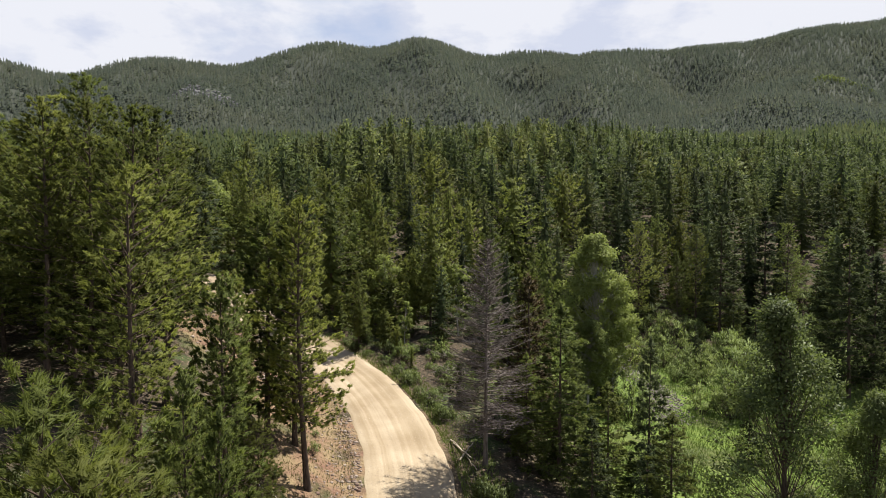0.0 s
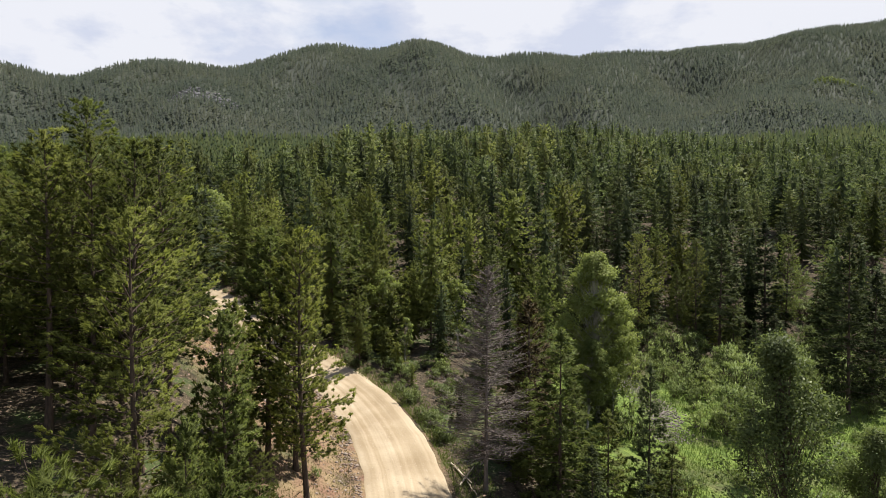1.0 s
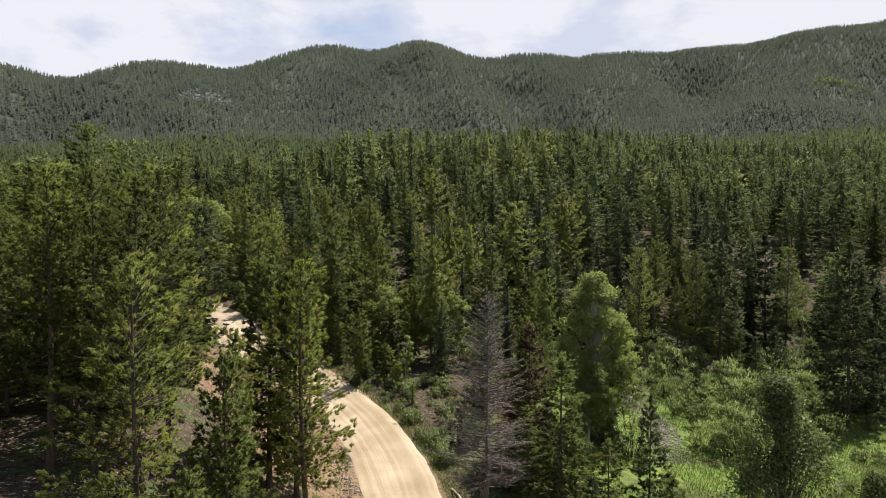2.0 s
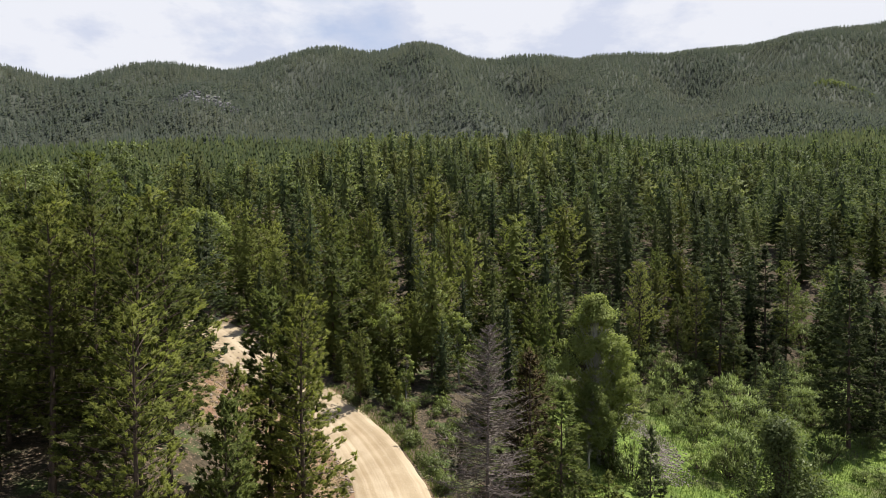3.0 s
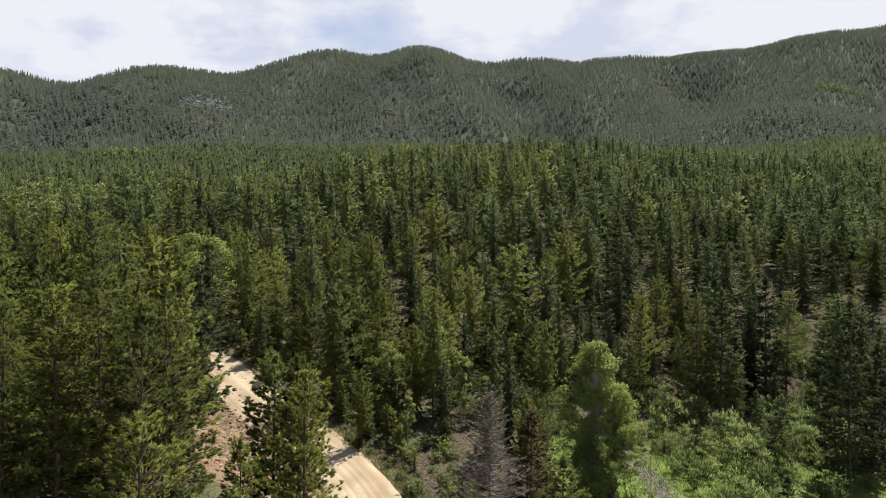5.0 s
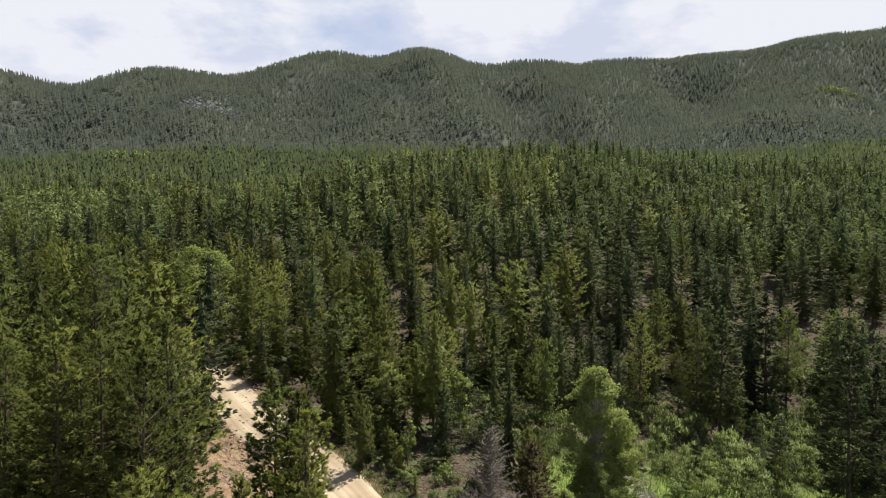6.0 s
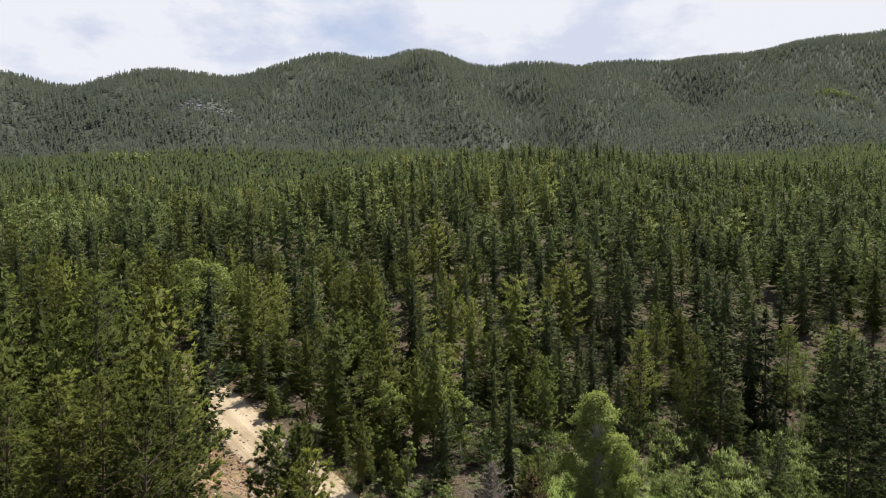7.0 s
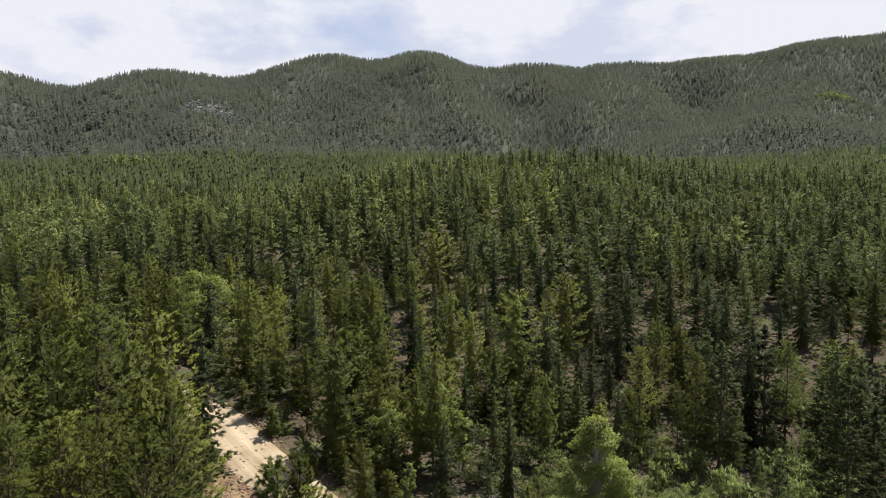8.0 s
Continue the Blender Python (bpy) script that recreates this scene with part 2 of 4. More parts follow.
def soil_material():
    m, n, l, b = shader("forest_floor", 0.95, 0.1)
    litter = mixed(n, l, grain(n, l, 2.2, 6), (0.038, 0.033, 0.021), (0.095, 0.072, 0.047))
    litter = mixed(n, l, grain(n, l, 0.45, 5, 0.52, 0.66), litter, (0.060, 0.078, 0.028))
    litter = mixed(n, l, grain(n, l, 6.5, 3, 0.60, 0.68), litter, (0.23, 0.155, 0.115))
    # green meadow to the right, dry grass and red earth by the road
    geo, sep = n.new("ShaderNodeNewGeometry"), n.new("ShaderNodeSeparateXYZ")
    l.new(geo.outputs["Position"], sep.inputs["Vector"])

    def band(src, a, c, back=False):
        r = n.new("ShaderNodeMapRange")
        r.interpolation_type = "SMOOTHSTEP"
        l.new(src, r.inputs["Value"])
        r.inputs["From Min"].default_value, r.inputs["From Max"].default_value = a, c
        if back:
            r.inputs["To Min"].default_value, r.inputs["To Max"].default_value = 1, 0
        return r.outputs["Result"]

    def times(a, c):
        x = n.new("ShaderNodeMath")
        x.operation = "MULTIPLY"
        l.new(a, x.inputs[0])
        l.new(c, x.inputs[1])
        return x.outputs["Value"]

    meadow = times(times(band(sep.outputs["X"], 6, 13), band(sep.outputs["Y"], 74, 62, False)), grain(n, l, 0.25, 4, 0.25, 0.5))
    green = mixed(n, l, grain(n, l, 1.5, 5), (0.085, 0.125, 0.028), (0.165, 0.215, 0.048))
    col = mixed(n, l, meadow, litter, green)
    edge = n.new("ShaderNodeAttribute")
    edge.attribute_name = "bank"
    bank = edge.outputs["Fac"]
    dry = mixed(n, l, grain(n, l, 0.8, 6), (0.200, 0.118, 0.078), (0.245, 0.180, 0.098))
    col = mixed(n, l, times(bank, grain(n, l, 0.5, 5, 0.30, 0.50)), col, dry)
    # hills: olive scrub, with grey scree breaking through
    hill = band(sep.outputs["Y"], 240, 420)
    scrub = mixed(n, l, grain(n, l, 0.03, 6), (0.058, 0.066, 0.050), (0.078, 0.082, 0.064))
    scrub = mixed(n, l, grain(n, l, 0.012, 8, 0.74, 0.84), scrub, (0.105, 0.102, 0.094))
    l.new(mixed(n, l, hill, col, scrub), b.inputs["Base Color"])
    bumped(n, l, b, grain(n, l, 3.5, 6), 0.7, 0.12)
    return m


def road_material():
    m, n, l, b = shader("dirt_road", 0.95, 0.1)
    uv = n.new("ShaderNodeUVMap")
    sep = n.new("ShaderNodeSeparateXYZ")
    l.new(uv.outputs["UV"], sep.inputs["Vector"])
    base = mixed(n, l, grain(n, l, 0.35, 6), (0.33, 0.255, 0.165), (0.44, 0.355, 0.245))
    # wheel tracks run along the road
    mp, tracks = n.new("ShaderNodeMapping"), n.new("ShaderNodeTexNoise")
    mp.inputs["Scale"].default_value = (1.0, 0.0025, 1.0)
    l.new(uv.outputs["UV"], mp.inputs["Vector"])
    l.new(mp.outputs["Vector"], tracks.inputs["Vector"])
    tracks.inputs["Scale"].default_value, tracks.inputs["Detail"].default_value = 15.0, 6
    ramp = n.new("ShaderNodeMapRange")
    l.new(tracks.outputs["Fac"], ramp.inputs["Value"])
    ramp.inputs["From Min"].default_value, ramp.inputs["From Max"].default_value = 0.36, 0.62
    col = mixed(n, l, ramp.outputs["Result"], mixed(n, l, 1.0, base, (0.78, 0.75, 0.70), "MULTIPLY"), base)
    col = mixed(n, l, grain(n, l, 9, 4, 0.62, 0.72), col, (0.25, 0.195, 0.145))
    col = mixed(n, l, grain(n, l, 14, 3, 0.66, 0.74), col, (0.52, 0.45, 0.36))
    l.new(col, b.inputs["Base Color"])
    bumped(n, l, b, grain(n, l, 5, 6), 0.22, 0.03)
    return m


def stone_material(name, dark, light):
    m, n, l, b = shader(name, 0.9, 0.2)
    geo = n.new("ShaderNodeNewGeometry")
    col = mixed(n, l, geo.outputs["Random Per Island"], dark, light)
    l.new(mixed(n, l, grain(n, l, 7, 5), col, mixed(n, l, 1.0, col, (0.7, 0.7, 0.7), "MULTIPLY")), b.inputs["Base Color"])
    return m


SOIL, ROAD = soil_material(), road_material()
STONE = stone_material("shoulder_stones", (0.16, 0.105, 0.080), (0.36, 0.29, 0.23))
GRAVEL = stone_material("stream_stones", (0.14, 0.115, 0.098), (0.27, 0.235, 0.205))
SCREE = stone_material("hill_rock", (0.12, 0.115, 0.12), (0.26, 0.25, 0.25))

# ---- mesh helpers ----
rng = np.random.default_rng(7)


def tri_mesh(name, v, f, mats, index=None, tone=None, normals=None):
    me = bpy.data.meshes.new(name)
    v, f = np.asarray(v, np.float32), np.asarray(f, np.int32)
    me.vertices.add(len(v))
    me.vertices.foreach_set("co", v.ravel())
    me.loops.add(len(f) * 3)
    me.loops.foreach_set("vertex_index", f.ravel())
    me.polygons.add(len(f))
    me.polygons.foreach_set("loop_start", np.arange(0, 3 * len(f), 3, dtype=np.int32))
    for m in mats:
        me.materials.append(m)
    if index is not None:
        me.polygons.foreach_set("material_index", np.asarray(index, np.int32))
    if tone is not None:
        me.attributes.new("tone", "FLOAT", "POINT").data.foreach_set("value", np.asarray(tone, np.float32))
    me.update(calc_edges=True)
    if normals is not None:
        me.polygons.foreach_set("use_smooth", np.ones(len(f), bool))
        me.normals_split_custom_set_from_vertices(unit(np.asarray(normals, np.float32)))
    return me


def part(name, me, parent, label=""):
    ob = new(name, me)
    ob.parent = parent
    if label:
        ob["label"] = label
    return ob


def joined(*pieces):
    vs, fs, at = [], [], 0
    for v, f in pieces:
        vs.append(v)
        fs.append(np.asarray(f) + at)
        at += len(v)
    return np.concatenate(vs), np.concatenate(fs)


def unit(a):
    return a / np.maximum(np.linalg.norm(a, axis=-1, keepdims=True), 1e-9)


def sprays(P, D, L, W, r, face=None):
    """One narrow leaf or needle spray a point: P its foot, D its way, L its length, W its width, face the way it faces."""
    n = len(P)
    N = r.normal(size=(n, 3)) if face is None else face + r.normal(size=(n, 3)) * 0.38
    S = unit(np.cross(D, N)) * (np.broadcast_to(W, n)[:, None] / 2)
    T = P + D * np.broadcast_to(L, n)[:, None]
    v = np.stack([P - S, P + S, T], 1).reshape(-1, 3)
    return v, np.arange(3 * n).reshape(-1, 3)


def leaf_quads(P, D, L, W, r, face=None):
    n = len(P)
    N = r.normal(size=(n, 3)) if face is None else face + r.normal(size=(n, 3)) * 0.45
    S = unit(np.cross(D, N)) * (np.broadcast_to(W, n)[:, None] / 2)
    E = D * np.broadcast_to(L, n)[:, None]
    v = np.stack([P, P + E * 0.45 + S, P + E, P + E * 0.45 - S], 1).reshape(-1, 3)
    k = 4 * np.arange(n)[:, None]
    return v, np.concatenate([k + [0, 1, 2], k + [0, 2, 3]])


def tubes(A, B, ra, rb, sides=3):
    """Tapered sticks from A to B."""
    A, B = np.asarray(A, float).reshape(-1, 3), np.asarray(B, float).reshape(-1, 3)
    n = len(A)
    D = unit(B - A)
    X = unit(np.cross(D, np.where(np.abs(D[:, 2:]) > 0.9, [[1.0, 0, 0]], [[0, 0, 1.0]])))
    Y = np.cross(D, X)
    a = np.arange(sides) * 6.2832 / sides
    ring = X[:, None] * np.cos(a)[None, :, None] + Y[:, None] * np.sin(a)[None, :, None]
    ra, rb = np.broadcast_to(ra, n)[:, None, None], np.broadcast_to(rb, n)[:, None, None]
    v = np.concatenate([A[:, None] + ring * ra, B[:, None] + ring * rb], 1).reshape(-1, 3)
    k = 2 * sides * np.arange(n)[:, None]
    i = np.arange(sides)
    j = (i + 1) % sides
    f = np.concatenate([np.stack([i, j, i + sides], 1), np.stack([j, j + sides, i + sides], 1)])
    return v, (k[:, None, :] + f[None]).reshape(-1, 3)


def trunk_line(h, r, lean=0.02, steps=9):
    z = np.linspace(-0.6, h, steps)
    w = r.normal(size=4) * lean
    x = w[0] * z + w[1] * h * 0.25 * np.sin(z / h * 4)
    y = w[2] * z + w[3] * h * 0.25 * np.sin(z / h * 3.3)
    return np.stack([x, y, z], 1)


def trunk_mesh(line, r0, sides=8):
    v = []
    n = len(line)
    for k, p in enumerate(line):
        u = k / (n - 1)
        rad = r0 * (1 - 0.93 * u) * (1.35 if k == 0 else 1.0)
        a = np.arange(sides) * 6.2832 / sides + 0.2 * k
        v.append(np.stack([p[0] + rad * np.cos(a), p[1] + rad * np.sin(a), np.full(sides, p[2])], 1))
    f = []
    for k in range(n - 1):
        for i in range(sides):
            a, b = k * sides + i, k * sides + (i + 1) % sides
            f += [(a, b, a + sides), (b, b + sides, a + sides)]
    return np.concatenate(v), np.array(f)


def along(line, z):
    return np.stack([np.interp(z, line[:, 2], line[:, 0]), np.interp(z, line[:, 2], line[:, 1]), z], 1)


# ---- trees ----
def rounded(v, face, line, out=0.85, own=0.42, rise=0.35):
    """Soft normals for a crown: they turn away from the stem as the clumps do, up at the tip and down below."""
    u = (v[:, 2:] - v[:, 2].min()) / max(np.ptp(v[:, 2]), 0.01)
    return unit(unit((v - along(line, v[:, 2])) * [1, 1, 0]) * out + face * own + np.array([0, 0, 1.0]) * (rise + 0.75 * (u - 0.45)))


def conifer(r, h, radius, low, whorls, tufts, needles, length, width, style, joints=2, taper=0.58, per=5):
    """Trunk line, needle crown and boughs of a conifer h metres high whose crown begins at low.
    The boughs stand in whorls and carry flat fans of tufts, with gaps between one whorl and the next."""
    spruce = style == "spruce"
    line = trunk_line(h, r, 0.010 if spruce else 0.018)
    n = whorls * per
    k = np.arange(n)
    lay = k // per
    u = np.clip((lay + 0.4 + r.normal(size=n) * 0.17) / whorls, 0, 1)
    z = low + (h - low) * u * 0.97
    az = k * (6.283 / per) + lay * 0.8 + r.normal(size=n) * 0.3
    if spruce:
        reach = radius * ((1 - u) ** taper * (0.75 + 0.25 * np.minimum(1, u / 0.08)) + 0.05)
        pitch = -0.26 + 0.70 * u ** 1.4
    else:
        reach = radius * ((1 - u) ** taper * (0.60 + 0.40 * np.minimum(1, u / 0.25)) + 0.07)
        pitch = -0.08 + 0.70 * u
    lop = r.random() * 6.283
    reach = reach * r.uniform(*((0.62, 1.18) if needles > 12 else (0.76, 1.10)), n) * (1 + 0.16 * np.cos(az - lop - lay * 0.35))
    pitch = pitch + r.normal(size=n) * 0.12
    out = np.stack([np.cos(az), np.sin(az), 0 * az], 1)
    side = np.stack([-np.sin(az), np.cos(az), 0 * az], 1)
    foot = along(line, z)
    up = np.array([0, 0, 1.0])

    def at(i, t):
        rise = np.sin(pitch[i]) * t + (0.10 if spruce else 0.24) * t * t
        return foot[i] + out[i] * (reach[i] * t * np.cos(pitch[i]))[:, None] + up * (reach[i] * rise)[:, None]

    m = n * tufts
    i = r.choice(n, m, p=(reach + 0.25) ** 1.35 / ((reach + 0.25) ** 1.35).sum())
    t = np.sqrt(r.uniform(0.03, 1.0, m))
    fan = reach[i] * (0.40 if spruce else 0.34) * np.sin(3.1416 * np.clip(t, 0, 0.97) ** 0.75) + 0.04
    lat = r.uniform(-1, 1, m)
    P = at(i, t) + side[i] * (lat * fan)[:, None] + up * (r.normal(size=m) * (0.05 if spruce else 0.10) - (0.22 if spruce else 0.05) * np.abs(lat) * fan)[:, None]
    way = unit(out[i] + side[i] * (lat * 0.9)[:, None] + up * ((-0.15 if spruce else 0.35) + 0.5 * u[i])[:, None])
    top = max(3, m // 50)
    P = np.concatenate([P, along(line, h * (1 - 0.06 * r.random(top)))])
    way = np.concatenate([way, unit(r.normal(size=(top, 3)) * 0.45 + up)])
    if needles > 12:
        # long-needled tufts stand off their twigs in small bunches
        P = P + r.normal(size=P.shape) * 0.07
    P, way = np.repeat(P, needles, axis=0), np.repeat(way, needles, axis=0)
    q = len(P)
    D = unit(way + r.normal(size=(q, 3)) * (0.42 if spruce else 0.55))
    L = length * r.uniform(0.6, 1.3, q)
    P = P + r.normal(size=(q, 3)) * (0.12 * length) - D * (L * 0.3)[:, None]
    face = unit(unit((P - along(line, P[:, 2])) * [1, 1, 0]) * 0.6 + up * 0.55 + r.normal(size=(q, 3)) * 0.55)
    cv, cf = sprays(P, D, L, width * r.uniform(0.7, 1.3, q), r, face)
    crown = (cv, cf, rounded(cv, np.repeat(face, 3, axis=0), line, 0.55, 0.42, 0.70))
    rad = 0.0021 * h * (0.25 + reach / max(radius, 0.1))
    bare = max(3, int(low * 3.2))
    bz = low * (0.3 + 0.7 * r.random(bare))
    ba = r.random(bare) * 6.28
    b0 = along(line, bz)
    b1 = b0 + np.stack([np.cos(ba), np.sin(ba), r.normal(-0.15, 0.2, bare)], 1) * (radius * r.uniform(0.2, 0.6, bare))[:, None]
    bits = [tubes(b0, b1, 0.018, 0.006)]
    bends = np.linspace(0, 0.95, joints + 1)
    for a, b in zip(bends[:-1], bends[1:]):
        bits.append(tubes(at(k, a * np.ones(n)), at(k, b * np.ones(n)), rad * (1 - 0.8 * a), rad * (1 - 0.8 * b)))
    return line, crown, joined(*bits)


def core(r, line, h, radius, low, tiers, sides, taper):
    """The dense inside of a crown: ragged skirts one above the other."""
    P = []
    for k in range(tiers):
        u = k / tiers
        z = low + (h - low) * (u + 1.15 / tiers)
        q = radius * (1 - u) ** taper
        for j in range(sides):
            a = (j + r.uniform(-0.3, 0.3) + 0.5 * (k % 2)) * 6.283 / sides
            g = q * r.uniform(0.7, 1.15)
            w = q * 2.6 / sides
            d, t = np.array([math.cos(a), math.sin(a)]), np.array([-math.sin(a), math.cos(a)])
            foot = low + (h - low) * (u - r.uniform(0.0, 0.35) / tiers)
            P += [(0, 0, min(z, h)), (*(d * g * 0.95 + -t * w), foot), (*(d * g + t * w), foot - r.uniform(0, 0.2))]
    P = np.array(P)
    base = along(line, P[:, 2])
    n = unit(unit(P.reshape(-1, 3, 3).mean(1).repeat(3, axis=0) * [1, 1, 0]) + np.array([0, 0, 1.0]) * (0.9 * (P[:, 2:] - low) / (h - low) - 0.1))
    return P + base * [1, 1, 0], np.arange(len(P)).reshape(-1, 3), n


def with_core(crown, inner):
    v, f = joined(crown[:2], inner[:2])
    return v, f, np.concatenate([crown[2], inner[2]])


def conifer_thing(name, r, h, radius, low, whorls, tufts, needles, length, width, style, leaf, sides=8, taper=0.55):
    line, crown, limbs = conifer(r, h, radius, low, whorls, tufts, needles, length, width, style, 2 if sides == 8 else 1, taper)
    if sides < 8:
        crown = with_core(crown, core(r, line, h * 0.97, radius * 0.36, low, 15, 7, taper))
    thing = new(name)
    part("trunk", tri_mesh("trunk", *joined(trunk_mesh(line, 0.0105 * h + 0.02, sides), limbs), [BARK]), thing, "dark brown scaly trunk with thin boughs")
    part("crown", tri_mesh("crown", *crown[:2], [leaf], normals=crown[2]), thing)
    return thing


def broadleaf(r, h, radius, low, lobes, count, length, width, pointed=False):
    line = trunk_line(h * 0.9, r, 0.03)
    u = r.random(lobes) ** 0.8
    z = low + (h - low) * (0.08 + 0.9 * u)
    a = r.random(lobes) * 6.283
    girth = np.sin(np.clip(0.12 + 0.86 * u ** 0.95, 0, 1) * 3.1416) ** 0.6
    if pointed:
        girth = (1.02 - u) ** 0.85 * np.minimum(1, 0.55 + 2.2 * u)
    rad = radius * girth * np.sqrt(r.uniform(0.04, 1.0, lobes)) * (1 + 0.22 * np.sin(2 * a + 5 * u + r.random() * 6))
    core = along(line, np.minimum(z, h * 0.88))
    centre = core + np.stack([np.cos(a) * rad, np.sin(a) * rad, z - core[:, 2]], 1)
    size = radius * r.uniform(0.07 if pointed else 0.09, 0.18 if pointed else 0.25, lobes)
    i = r.choice(lobes, count, p=size ** 2 / (size ** 2).sum())
    g = unit(r.normal(size=(count, 3))) * (r.random(count) ** 0.45)[:, None] * size[i][:, None] * np.array([1, 1, 0.9])
    P = centre[i] + g
    D = unit(g / size[i][:, None] + r.normal(size=(count, 3)) * 0.7 - np.array([0, 0, 0.25]))
    face = unit(g) * 0.8 + unit((P - along(line, np.clip(P[:, 2], 0, h * 0.88))) * [1, 1, 0]) * 0.3 + [0, 0, 0.3]
    face = face + r.normal(size=(count, 3)) * 0.55
    crown = leaf_quads(P, D, length * r.uniform(0.7, 1.25, count), width * r.uniform(0.7, 1.25, count), r, face)
    crown = (*crown, rounded(crown[0], np.repeat(unit(face), 4, axis=0), line, 0.45, 0.7, 0.25))
    f0 = along(line, np.clip(z * r.uniform(0.55, 0.85, lobes), low * r.uniform(0.6, 1.3, lobes), h * 0.85))
    limbs = tubes(f0, centre, 0.0018 * h, 0.006)
    return line, crown, limbs


def broadleaf_thing(name, r, h, radius, low, lobes, count, length, width, leaves, wood, pointed=False):
    line, crown, limbs = broadleaf(r, h, radius, low, lobes, count, length, width, pointed)
    thing = new(name)
    part("trunk", tri_mesh("trunk", *joined(trunk_mesh(line, 0.011 * h + 0.015, 7), limbs), [wood]), thing, "slender pale trunk with spreading boughs")
    part("crown", tri_mesh("crown", *crown[:2], [leaves], normals=crown[2]), thing)
    return thing


def bush_thing(name, r, h, radius, count, length, width, leaves):
    lobes = 34
    a, d = r.random(lobes) * 6.283, np.sqrt(r.random(lobes)) * radius * 0.85
    zz = h * (0.2 + 0.72 * r.random(lobes)) * (1.1 - 0.5 * d / radius)
    centre = np.stack([np.cos(a) * d, np.sin(a) * d, zz], 1)
    size = 0.18 * min(radius, h) * r.uniform(0.7, 1.5, lobes)
    i = r.integers(0, lobes, count)
    g = unit(r.normal(size=(count, 3))) * (r.random(count) ** 0.5)[:, None] * size[i][:, None]
    P = centre[i] + g
    P[:, 2] = np.maximum(P[:, 2], 0.05)
    D = unit(g / size[i][:, None] + r.normal(size=(count, 3)) * 0.5 + np.array([0, 0, 0.9]))
    thing = new(name)
    stems = tubes(np.stack([np.cos(a) * d * 0.15, np.sin(a) * d * 0.15, 0 * a - 0.2], 1), centre, 0.02, 0.006)
    part("stem", tri_mesh("stem", *stems, [BARK]), thing, "thin brown stems")
    part("foliage", tri_mesh("foliage", *sprays(P, D, length * r.uniform(0.7, 1.3, count), width, r, unit(P) * 0.6 + [0, 0, 0.5]), [leaves], normals=np.repeat(unit((P - [0, 0, 0.35 * h]) * [1, 1, 0.8]) * 0.5 + unit(g) * 0.7 + [0, 0, 0.35], 3, axis=0)), thing)
    return thing


def dead_tree(r, h):
    line = trunk_line(h, r, 0.006, 12)
    n = 210
    u = (np.arange(n) + r.random(n)) / n
    z = h * (0.14 + 0.85 * u)
    az = np.arange(n) * 2.4 + r.normal(size=n) * 0.4
    reach = 4.0 * ((1 - u) ** 0.7 * (0.65 + 0.35 * np.minimum(1, u / 0.2)) + 0.05) * r.uniform(0.5, 1.15, n)
    out = np.stack([np.cos(az), np.sin(az), np.full(n, -0.05) + 0.5 * u + r.normal(size=n) * 0.12], 1)
    foot = along(line, z)
    mid = foot + out * (reach * 0.55)[:, None]
    tip = mid + (out + [0, 0, 0.28]) * (reach * 0.45)[:, None]
    k = r.integers(0, n, 8500)
    s = 0.25 + 0.75 * r.random(8500)
    q = foot[k] + (tip[k] - foot[k]) * s[:, None]
    side = np.stack([-np.sin(az[k]), np.cos(az[k]), 0 * s], 1) * np.where(r.random(8500) < 0.5, -1, 1)[:, None]
    d = unit(out[k] * 0.7 + side * 0.9 + r.normal(size=(8500, 3)) * 0.35)
    e = q + d * (reach[k] * (1.1 - s) * 0.45 * r.uniform(0.4, 1.1, 8500) + 0.1)[:, None]
    thing = new("dead_conifer")
    part("trunk", tri_mesh("trunk", *joined(trunk_mesh(line, 0.15), tubes(foot, mid, 0.034, 0.020), tubes(mid, tip, 0.020, 0.008)), [DEAD]), thing, "grey weathered trunk with needleless boughs")
    part("crown", tri_mesh("crown", *sprays(q, unit(e - q), np.linalg.norm(e - q, axis=1), 0.034, r), [DEAD]), thing, "fine bare grey twigs")
    return thing


def ground_at(x, y):
    return float(land(np.array([x]), np.array([y]))[0])


placed = []


def stand(model, x, y, top=None, size=1.0, turn=0.0, wide=1.0, height=1.0):
    """A copy of a tree on the ground at x, y; top: the height above datum of its tip, for a model of that height."""
    z = ground_at(x, y)
    sz = (top - z) / height if top is not None else size
    ob = copy_thing(model, pose(x, y, z, 0, 0, turn))
    ob.scale = (sz * wide, sz * wide, sz)
    placed.append((x, y))
    return ob


